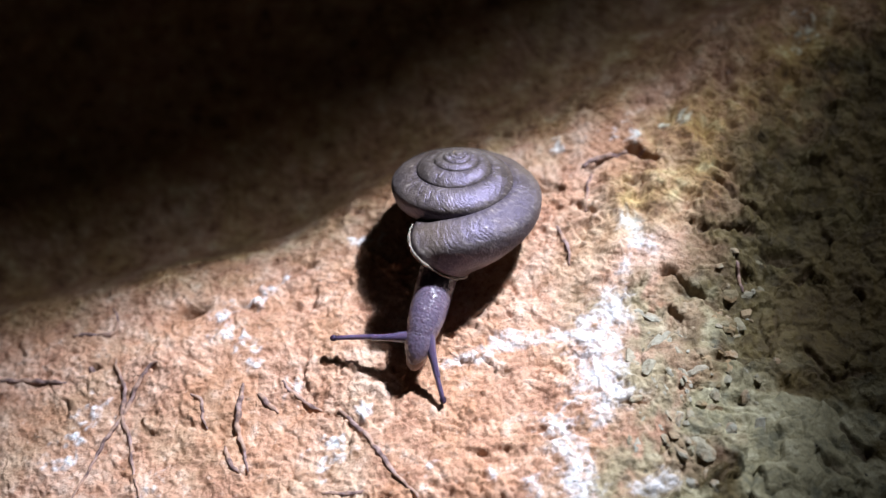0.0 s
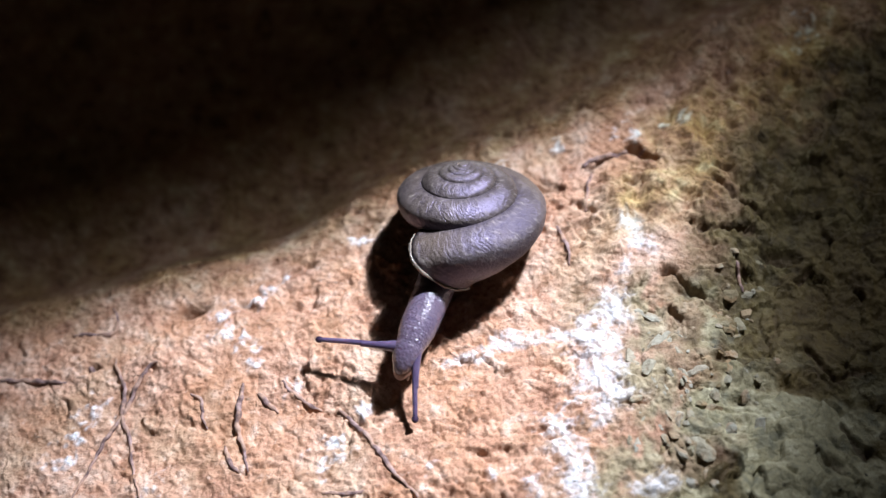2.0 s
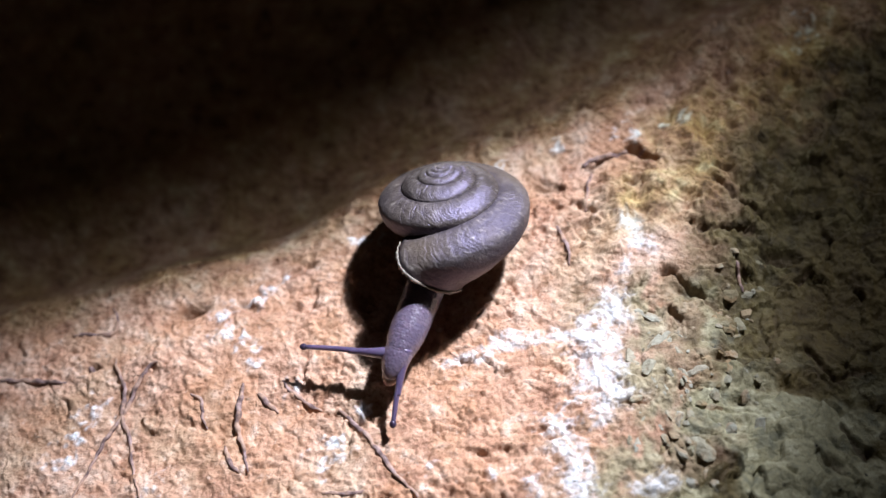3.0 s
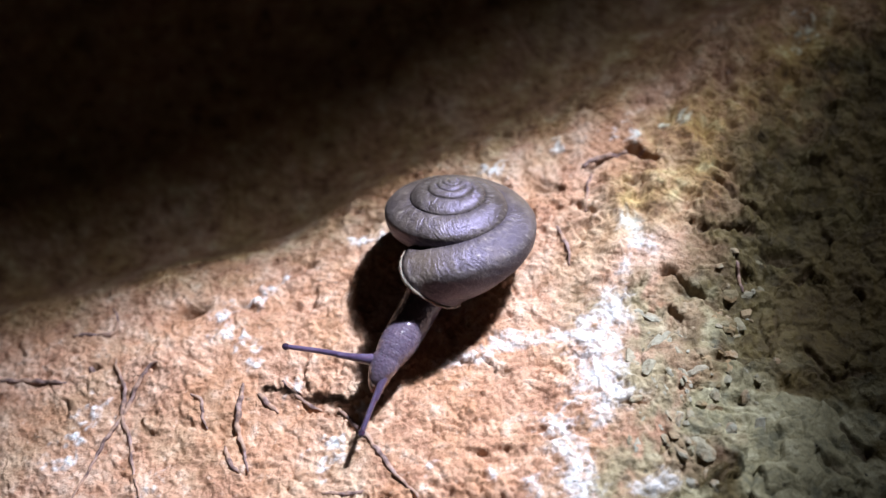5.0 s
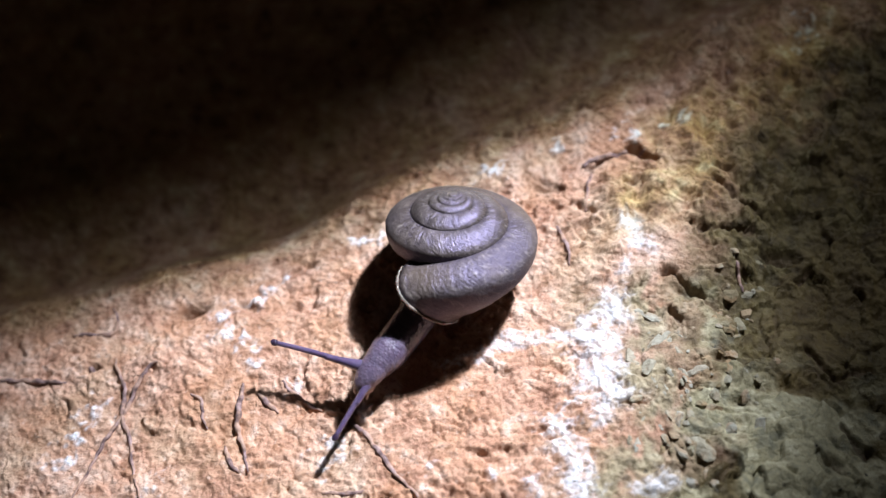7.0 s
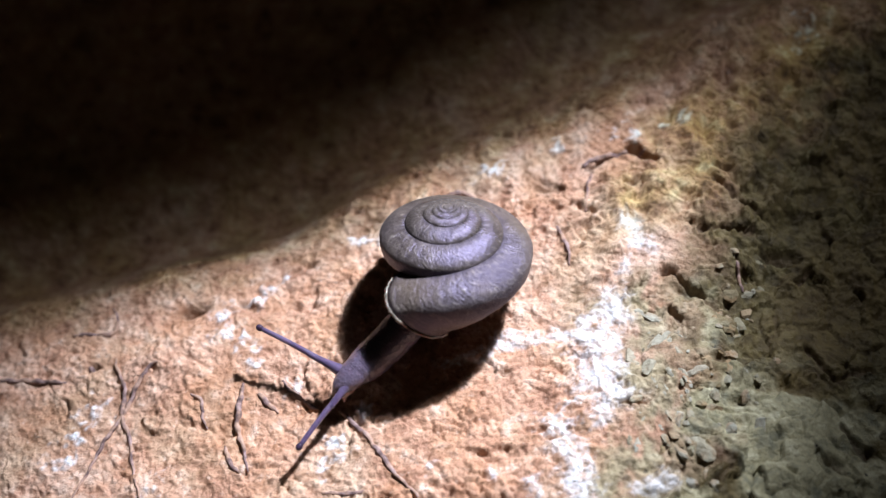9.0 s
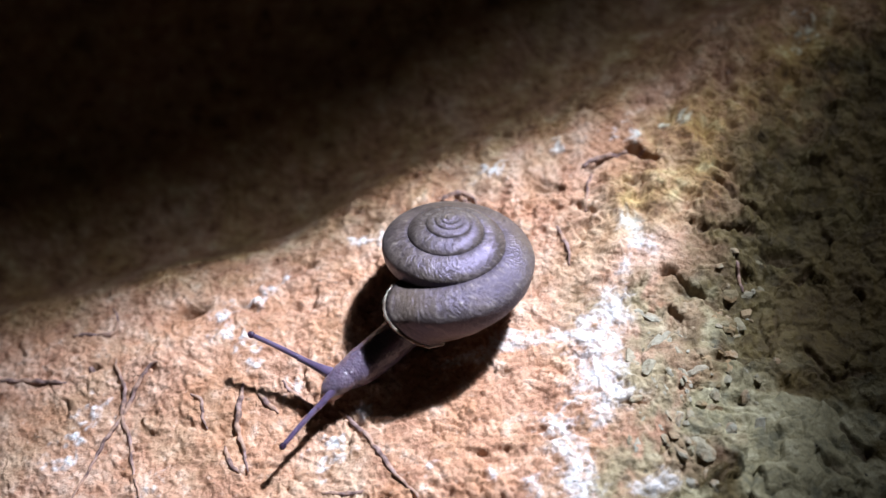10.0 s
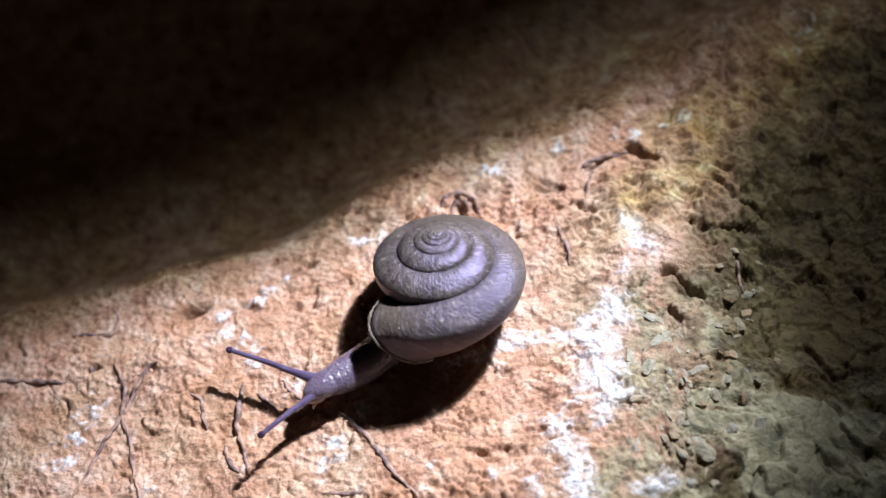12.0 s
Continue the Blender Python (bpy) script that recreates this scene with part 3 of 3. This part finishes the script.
def blob(length, wide, tall, nose=0.0, rows=18, sides=20, bumps=0.0, full=1.0):
    """A rounded piece along y, narrower towards its front by nose; full below 1 makes it blunter."""
    bm = bmesh.new()
    rings = []
    for i in range(1, rows):
        a = math.pi * i / rows
        y, s = -math.cos(a) * length, math.sin(a)
        s = s ** full * (1 - nose * (0.5 - 0.5 * math.cos(a)))
        ring = []
        for j in range(sides):
            b = 2 * math.pi * j / sides
            p = Vector((wide * s * math.cos(b), y, tall * s * math.sin(b)))
            p += p.normalized() * (bumps * noise.noise(p * 1400))
            ring.append(bm.verts.new(p))
        rings.append(ring)
    ends = bm.verts.new((0, -length, 0)), bm.verts.new((0, length, 0))
    for r, s in zip(rings, rings[1:]):
        for j in range(sides):
            bm.faces.new((r[j], r[(j + 1) % sides], s[(j + 1) % sides], s[j]))
    for j in range(sides):
        bm.faces.new((ends[0], rings[0][(j + 1) % sides], rings[0][j]))
        bm.faces.new((rings[-1][j], rings[-1][(j + 1) % sides], ends[1]))
    bmesh.ops.recalc_face_normals(bm, faces=bm.faces)
    return bm


def build_foot(parent):
    """The long creeping foot: flat below, keeled behind; y is forwards."""
    bm = bmesh.new()
    rows, sides = 40, 20
    rings = []
    for i in range(rows + 1):
        u = i / rows
        y = (-9 + 13 * u) * MM
        w = 3.3 * MM * (math.sin(math.pi * min(1, 0.08 + 0.92 * u) ** 0.7)) ** 0.6 + 0.15 * MM
        h = (0.8 + 3.2 * smooth(u, 0.1, 0.65) * (1 - 0.55 * smooth(u, 0.75, 1.0))) * MM
        ring = []
        for j in range(sides):
            b = 2 * math.pi * j / sides
            z = h * max(0.0, math.sin(b)) ** 0.8 if math.sin(b) > 0 else 0.5 * MM * math.sin(b)
            p = Vector((w * math.cos(b), y, z))
            p += Vector((math.cos(b), 0, max(0, math.sin(b)))) * (0.15 * MM * noise.noise(p * 900))
            ring.append(bm.verts.new(p))
        rings.append(ring)
    for r, s in zip(rings, rings[1:]):
        for j in range(sides):
            bm.faces.new((r[j], r[(j + 1) % sides], s[(j + 1) % sides], s[j]))
    bm.faces.new(rings[0][::-1])
    bm.faces.new(rings[-1])
    return part("foot", bm, SOLE, parent, "dark wet creeping foot")


def build_tentacle(parent, length):
    """The outer stalk, along -y from its tip at the origin; it slides out of its base as the tentacle stretches."""
    pts, radii = [], []
    for i in range(23):
        u = i / 22
        pts.append(Vector((0.06 * MM * math.sin(3 * u), -0.2 * MM - u * length, 0.08 * MM * math.sin(math.pi * u))))
        radii.append((0.32 + 0.09 * u) * MM)
    t = part("tentacle", tube_mesh(pts, radii, 14), HORN, parent, "slender wet violet tentacle")
    part("eye", blob(0.55 * MM, 0.47 * MM, 0.47 * MM, 0, 10, 12), EYEM, t, "round dark eye knob")
    return t


def build_tentacle_base(parent):
    """The fleshy sleeve of a tentacle, along y from inside the head, narrowing outwards."""
    pts = [Vector((0, (-1.2 + 6.0 * i / 20) * MM, 0)) for i in range(21)]
    radii = [(0.43 + 0.75 * (1 - i / 20) ** 2.2) * MM for i in range(21)]
    return part("tentacle_base", tube_mesh(pts, radii, 16), HORN, parent, "fleshy violet sleeve of the tentacle")


snail = tagged(new("snail"), "grey-brown land snail creeping over the clay bank", "snail")
shell = build_shell(snail)
build_lip(shell)
foot = build_foot(snail)
NECKS = 30
necks = []
for i in range(NECKS):
    u = i / (NECKS - 1)
    end = max(0.0, (u - 0.72) / 0.28) ** 1.6
    necks.append(part("neck", blob((2.4 - 0.6 * end) * MM, (2.75 - 0.35 * u - 0.95 * end) * MM, (2.8 - 0.4 * u - 1.0 * end) * MM, 0, 20, 28, 0.0, 0.5 + 0.3 * end), SKIN, snail))
head = part("head", blob(3.1 * MM, 2.3 * MM, 1.95 * MM, 0.35, 20, 24, 0.02 * MM), SKIN, snail, "rounded wet violet-grey head")
muzzle = part("muzzle", blob(1.8 * MM, 1.6 * MM, 1.5 * MM, 0.3, 14, 18, 0.05 * MM), FACE, snail, "brownish lower face")
horns = [build_tentacle(snail, 8.8 * MM), build_tentacle(snail, 7.4 * MM)]
horn_bases = [build_tentacle_base(snail), build_tentacle_base(snail)]
feelers = [part("feeler", tube_mesh([Vector((0, 0.14 * MM * k, -0.02 * MM * k * k)) for k in range(7)], [(0.34 - 0.03 * k - (0.08 if k == 6 else 0)) * MM for k in range(7)], 10),
                FACE, snail, "short lower feeler") for _ in (0, 1)]

# ---- rootlets lying on the clay ----
ROOTS_A = [
    (0.42, [(-45.4, -12.6), (-44.6, -14.8), (-43.5, -16.9), (-43.3, -21), (-42.2, -23.4), (-40.9, -28.1), (-39.3, -32.7)]),
    (0.4, [(-37.6, -14.2), (-40, -14.4), (-41.2, -15.9), (-42.9, -19.8), (-45.1, -23.6), (-46.9, -27.7), (-48.7, -32.1)]),
    (0.5, [(-26.9, -17.6), (-27.1, -20.7), (-27.3, -23.5), (-26.3, -26.2), (-25.4, -29.9)]),
    (0.5, [(-63.6, -13.7), (-58.6, -14.4), (-55.2, -14.9), (-51.9, -15.3)]),
    (0.42, [(-52.4, -7.9), (-49.8, -7.8), (-46.5, -8), (-46.3, -5.7), (-47.2, -3.5)]),
    (0.34, [(-33.9, -19), (-32.6, -19.6), (-32.1, -21.9), (-31.3, -23.5)]),
    (0.5, [(-24.7, -19.4), (-23.3, -20.7), (-21.9, -22)]),
    (0.45, [(-28.8, -26), (-27.8, -28.5), (-26.4, -30.1)]),
    (0.45, [(-13.7, -22.3), (-11.8, -24), (-9.8, -26.4), (-7.6, -29.4), (-6, -31.7), (-3.1, -34.7)]),
]
ROOTS_B = [
    (0.4, [(-21.6, -18), (-19.9, -19.8), (-17.6, -21.2), (-16, -22.1)]),
    (0.42, [(-15.4, -33.2), (-12.5, -33.5), (-9.6, -33.6)]),
    (0.5, [(19.9, 10.7), (21.4, 11.6), (24.6, 11.9), (27, 12.5), (28.6, 12.5)]),
    (0.5, [(-0.3, 6.2), (0.5, 8.1), (2.3, 8.8), (4.3, 7.6), (5.4, 5)]),
    (0.45, [(1, 4.8), (1.8, 6.8), (3.1, 7.1), (3.8, 5.7)]),
    (0.4, [(15.8, 1.8), (16.8, -0.9), (17.4, -4.4)]),
    (0.5, [(-49, -13.1), (-48.3, -14.4)]),
    (0.35, [(39.1, -4.2), (39.7, -6.8), (40.1, -9.3)]),
    (0.35, [(19.7, 3.6), (20.4, 7.6), (20.9, 9.4)]),
]


def build_root(radius, plan, seed):
    run = spline([(a, b, 0) for a, b in plan], 12)
    n = len(run)
    places = []
    for q in run:
        places.append((q.x + 0.25 * noise.noise(Vector((q.x * 0.9, q.y * 0.9, seed))), q.y + 0.25 * noise.noise(Vector((q.x * 0.9, q.y * 0.9, seed + 9)))))
    px, py = np.array(places).T
    levels = np.maximum(bank(px, py, False)[0], bank(px, py, True)[0])
    pts, radii = [], []
    for i, (x, y) in enumerate(places):
        u = i / (n - 1)
        r = radius * (1 - 0.55 * abs(2 * u - 0.9) ** 2) * (1 + 0.45 * noise.noise(Vector((x * 1.3, y * 1.3, seed + 3))))
        r = max(0.12, 0.8 * r)
        z = float(np.mean(levels[max(0, i - 2):i + 1])) - 0.05 * r + 0.22 * noise.noise(Vector((x * 0.4, y * 0.4, seed + 5)))
        pts.append(Vector((x, y, z)) * MM)
        radii.append(r * MM)
    ob = part("root", tube_mesh(pts, radii, 8), ROOTM)
    return tagged(ob, "thin dark dried rootlet on the clay", "root", "rootlets on the bank")


for k, (radius, plan) in enumerate(ROOTS_A + ROOTS_B):
    build_root(radius, plan, k * 17.3)


# ---- grit on the rock ----
def pebble_mesh(seed):
    rs = random.Random(seed)
    bm = bmesh.new()
    bmesh.ops.create_icosphere(bm, subdivisions=2, radius=1.0)
    cuts = [Vector((rs.uniform(-1, 1), rs.uniform(-1, 1), rs.uniform(-1, 1))).normalized() for _ in range(9)]
    for v in bm.verts:
        for c in cuts:
            over = v.co.dot(c) - 0.6
            if over > 0:
                v.co -= c * over
        v.co += v.co * (0.08 * noise.noise(v.co * 2.5 + Vector((seed, 0, 0))))
    me = bpy.data.meshes.new("pebble")
    bm.to_mesh(me)
    bm.free()
    me.materials.append(GRIT)
    return me


PEBBLES = [pebble_mesh(s) for s in range(7)]
rs = random.Random(5)
for k in range(64):
    u = rs.random()
    y = -31 + 27 * u
    edge_x = 25.5 + 8 * min(1, (y + 31) / 16) if y < -12 else 33.5
    x = edge_x + abs(rs.gauss(3.0, 4.0)) + 1.5
    r = 0.35 + 1.0 * rs.random() ** 1.8
    ob = tagged(new("pebble", PEBBLES[k % 7]), "small pale angular limestone pebble in the clay", "pebble", "grit along the rock edge")
    ob.matrix_world = Matrix.LocRotScale(Vector((x, y, height(x, y, True) - 0.28 * r)) * MM, Euler((rs.uniform(-0.4, 0.4), rs.uniform(-0.4, 0.4), rs.uniform(0, 6.28))),
                                         Vector((r * rs.uniform(0.8, 1.5), r, r * rs.uniform(0.45, 0.65))) * MM)

CHIP_TONE = GRIT.copy()
CHIP_TONE.name = "pale grey limestone flake"
for n in CHIP_TONE.node_tree.nodes:
    if n.type == "VALTORGB":
        for e, c in zip(n.color_ramp.elements, ((0.34, 0.31, 0.23), (0.42, 0.40, 0.33), (0.48, 0.47, 0.42), (0.38, 0.31, 0.21))):
            e.color = (*c, 1)
FLAKES = []
for m in PEBBLES[:5]:
    m = m.copy()
    m.name = "limestone_flake"
    m.materials[0] = CHIP_TONE
    FLAKES.append(m)
for k in range(40):
    y = -31 + 17 * rs.random()
    x = 26.5 + 5.0 * (y + 30) / 25 + rs.gauss(2.0, 2.4)
    r = 0.30 + 0.35 * rs.random()
    ob = tagged(new("limestone_flake", FLAKES[k % 5]), "pale grey elongated limestone flake in the crust", "flake", "flakes along the rock edge")
    ob.matrix_world = Matrix.LocRotScale(Vector((x, y, height(x, y, True) - 0.30 * r)) * MM, Euler((rs.uniform(-0.3, 0.3), rs.uniform(-0.4, 0.4), rs.gauss(0.3, 0.5))),
                                         Vector((r, r * rs.uniform(1.6, 3.2), r * 0.55)) * MM)

# larger flakes set in the crust: place, half length, turn
SLIVERS = [(26.7, -19.2, 2.4, 60), (28.5, -22.3, 1.86, 70), (34, -25, 2.02, 0), (32.3, -30.2, 2.71, -55), (33.4, -34.4, 1.94, -60),
    (27.4, -12.2, 2.71, -30), (32.6, -20.5, 1.71, 10), (24.4, -17.7, 1.78, 60), (29.8, -26.6, 1.55, 75), (25, -23.6, 1.55, 40),
    (29.7, -31.1, 1.71, -60), (28.2, -15.7, 2.33, 25), (30.9, -34.3, 1.55, -40)]
for k, (x, y, r, turn) in enumerate(SLIVERS):
    ob = tagged(new("limestone_flake", FLAKES[k % 5]), "large pale grey limestone flake set in the crust", "flake", "flakes along the rock edge")
    ob.matrix_world = Matrix.LocRotScale(Vector((x, y, height(x, y, True) - 0.28)) * MM, Euler((rs.uniform(-0.2, 0.2), rs.uniform(-0.2, 0.2), radians(turn))),
                                         Vector((r * 1.1, r * rs.uniform(0.38, 0.6), 0.75)) * MM)

# ---- how the snail moves: places in millimetres at these times ----
TIMES = [0, 0.5, 1, 1.5, 2, 2.5, 3, 5, 5.5, 6, 6.5, 7, 9, 9.5, 10, 10.5, 11, 11.5, 12]
SHELL_PLACE = [
    (2.13, 4.65, 15.08), (1.75, 4.55, 14.61), (2.43, 4.44, 14.15), (2.80, 4.00, 13.95), (2.71, 3.93, 13.59),
    (1.04, 2.98, 14.50), (-0.32, 2.63, 14.56), (1.29, 0.58, 14.14), (1.14, 0.01, 14.04), (1.53, -0.46, 13.65),
    (1.78, -1.04, 13.56), (1.35, -1.71, 13.83), (0.66, -4.46, 14.43), (-0.14, -5.12, 14.47), (1.07, -5.58, 13.66),
    (0.85, -6.30, 13.58), (0.93, -6.79, 13.18), (0.25, -6.97, 12.79), (-0.74, -7.53, 12.77)]
SHELL_TURN = [
    (7.23, -14.78, -115.54), (6.71, -13.67, -114.42), (7.49, -14.47, -116.70), (8.26, -15.76, -117.68),
    (9.74, -15.36, -119.36), (10.01, -14.25, -115.74), (13.69, -13.65, -115.02), (8.31, -16.10, -117.03),
    (9.61, -14.76, -118.11), (7.41, -15.22, -118.19), (7.61, -14.97, -119.38), (8.21, -13.62, -119.66),
    (7.61, -11.62, -123.40), (9.94, -10.32, -125.35), (5.88, -9.42, -126.79), (5.21, -8.93, -128.24),
    (5.24, -8.03, -130.09), (8.18, -5.54, -132.43), (10.31, -4.04, -133.08)]
HEAD = [(-3.1, -17.9, 2.7), (-3.5, -18.3, 2.4), (-3.7, -18.3, 2.3), (-3.9, -18.6, 2.2), (-4.6, -18.9, 1.9),
    (-5.3, -19.3, 1.6), (-6, -19.5, 1.4), (-7.6, -19.8, 0.3), (-8.2, -20, -0.1), (-8.6, -19.9, -0.4),
    (-9, -19.5, -0.6), (-9.3, -19.9, -1), (-12, -19.4, -2.7), (-13, -19.9, -3.1), (-13.4, -19.6, -3.3),
    (-14.1, -19.7, -3.6), (-14.3, -19.6, -3.7), (-15, -19.4, -4), (-15.7, -19.7, -4.3)]
BASE_L = [(-4.7, -17.2, 2.8), (-5.1, -17.6, 2.5), (-5.2, -17.5, 2.4), (-5.5, -17.9, 2.3), (-6.1, -18.1, 2),
    (-6.8, -18.6, 1.7), (-7.6, -18.8, 1.5), (-9.1, -19.1, 0.4), (-9.7, -19.3, 0), (-10, -19.2, -0.2),
    (-10.4, -18.8, -0.5), (-10.7, -19.2, -0.8), (-13.4, -18.7, -2.6), (-14.4, -19.2, -3), (-14.8, -18.8, -3.1),
    (-15.5, -19, -3.4), (-15.7, -18.9, -3.6), (-16.4, -18.7, -3.8), (-17, -19, -4.1)]
BASE_R = [(-1.8, -18, 3), (-2.3, -18.4, 2.8), (-2.5, -18.4, 2.7), (-2.8, -18.7, 2.5), (-3.5, -19, 2.2),
    (-4.3, -19.5, 1.9), (-5.1, -19.8, 1.7), (-7, -20.1, 0.5), (-7.5, -20.3, 0.2), (-8, -20.2, -0.1),
    (-8.4, -19.9, -0.4), (-8.8, -20.2, -0.8), (-11.8, -19.9, -2.5), (-12.8, -20.4, -3), (-13.3, -20.1, -3.1),
    (-14, -20.2, -3.4), (-14.3, -20.1, -3.6), (-15.1, -20, -3.9), (-15.8, -20.3, -4.2)]
EYE_L = [(-13.9, -18.4, 4.3), (-14.2, -18.3, 4.2), (-14.7, -17.9, 4.1), (-15, -17.9, 4), (-15.8, -18.2, 3.7),
    (-16.9, -18.9, 3.3), (-17.8, -18.9, 3.1), (-20.2, -18.3, 2.3), (-20.8, -18.1, 2.1), (-21.2, -17.4, 2.1),
    (-21.5, -16.7, 2.1), (-21.8, -17.3, 1.8), (-24.1, -14.3, 0.9), (-25, -15.4, 0.3), (-25.3, -14.6, -0.2),
    (-25.8, -14.6, -0.8), (-26.4, -14.3, -1.4), (-27.1, -14.3, -2.1), (-28.5, -15.1, -3)]
EYE_R = [(0, -25.3, 0.6), (-0.4, -25.8, 0.4), (-1.3, -26.3, 0), (-2.3, -26.9, -0.3), (-3.5, -27.3, -0.7),
    (-5.1, -27.7, -1.1), (-6.3, -27.6, -1.4), (-10.3, -28.3, -2.5), (-11.7, -28.1, -2.9), (-12.6, -27.9, -3.2),
    (-13.5, -27.4, -3.5), (-13.7, -28, -3.9), (-18.4, -28.5, -5.4), (-19.5, -28.9, -5.5), (-20.5, -28.4, -5.4),
    (-21.8, -28.3, -5.4), (-22.8, -27, -5.1), (-23.7, -26.5, -5), (-23.3, -27.2, -4.6)]


def aim(place, ahead, up=(0, 0, 1)):
    """A pose at place whose y axis points along ahead."""
    y = Vector(ahead).normalized()
    x = y.cross(Vector(up)).normalized()
    z = x.cross(y)
    m = Matrix((x, y, z)).transposed().to_4x4()
    m.translation = place
    return m


def raised(place, t, low=0.0, fade=7.0):
    """A place of the head, nearer the clay at the start and lifted from it towards the end; low: how much nearer still at first, until fade seconds."""
    p = Vector(place) * MM
    lift = (-2.3 + 5.0 * t / 12 - low * max(0.0, 1 - t / fade)) * MM
    return p + (Vector(EYE) - p).normalized() * lift


def snail_at(k):
    """Poses at the k-th time: the snail, and its parts in its own space."""
    sp = pose(*(Vector(SHELL_PLACE[k]) * MM), *SHELL_TURN[k])
    gx, gy = SHELL_PLACE[k][0] + 0.6, SHELL_PLACE[k][1] - 2.3
    turn_z = 180 - 20 - 25 * TIMES[k] / 12
    base = pose(gx * MM, gy * MM, (SLOPE * gy + LEAN_X * gx + LEVEL + 0.2) * MM, 11.3, -8.5, 0)
    inv = base.inverted()
    mouth = sp @ shell_point(-0.12, 0, 0.0)
    t = TIMES[k] / 12
    sink = 0.7 * max(0.0, (t - 0.6) / 0.4)
    mouth += (mouth - Vector(EYE)).normalized() * ((3.2 + 2.5 * sink) * MM)
    hd = raised(HEAD[k], TIMES[k])
    tips = [(raised(e[k], TIMES[k], low, fade), raised(b[k], TIMES[k])) for e, b, low, fade in ((EYE_L, BASE_L, 5.0, 14.0), (EYE_R, BASE_R, 2.6, 7.0))]
    mid = mouth.lerp(hd, 0.5) + Vector((0.4, 0.0, 0.8 - 3.4 * t)) * MM
    out = {"snail": base, "shell": inv @ sp, "foot": pose(0, 0, 0, 0, 0, turn_z), "necks": []}
    for i in range(NECKS):
        u = i / (NECKS - 1)
        p = mouth * (1 - u) ** 2 + mid * (2 * u * (1 - u)) + hd * u * u
        d = (mid - mouth) * (1 - u) + (hd - mid) * u
        out["necks"].append(inv @ aim(p, d))
    ahead = (hd - mid).normalized()
    front = Vector((ahead.x, ahead.y, ahead.z - 0.25)).normalized()
    out["head"] = inv @ aim(hd, front)
    out["muzzle"] = inv @ aim(hd + front * (1.5 * MM) + Vector((0, 0, -0.9 * MM)), front)
    out["horns"] = [inv @ aim(e, e - b) for e, b in tips]
    out["horn_bases"] = [inv @ aim(b, e - b) for e, b in tips]
    side = front.cross(Vector((0, 0, 1))).normalized()
    out["feelers"] = [inv @ aim(hd + front * (2.0 * MM) + side * (s * 0.8 * MM) + Vector((0, 0, -1.4 * MM)), front + side * (0.5 * s) + Vector((0, 0, -0.5)))
                      for s in (-1, 1)]
    return out


def motions():
    at = [(t, snail_at(k)) for k, t in enumerate(TIMES)]
    walk(snail, [(t, p["snail"]) for t, p in at])
    for ob, key in ((shell, "shell"), (foot, "foot"), (head, "head"), (muzzle, "muzzle")):
        walk(ob, [(t, p[key]) for t, p in at])
    for obs, key in ((necks, "necks"), (horns, "horns"), (horn_bases, "horn_bases"), (feelers, "feelers")):
        for i, ob in enumerate(obs):
            walk(ob, [(t, p[key][i]) for t, p in at])


motions()
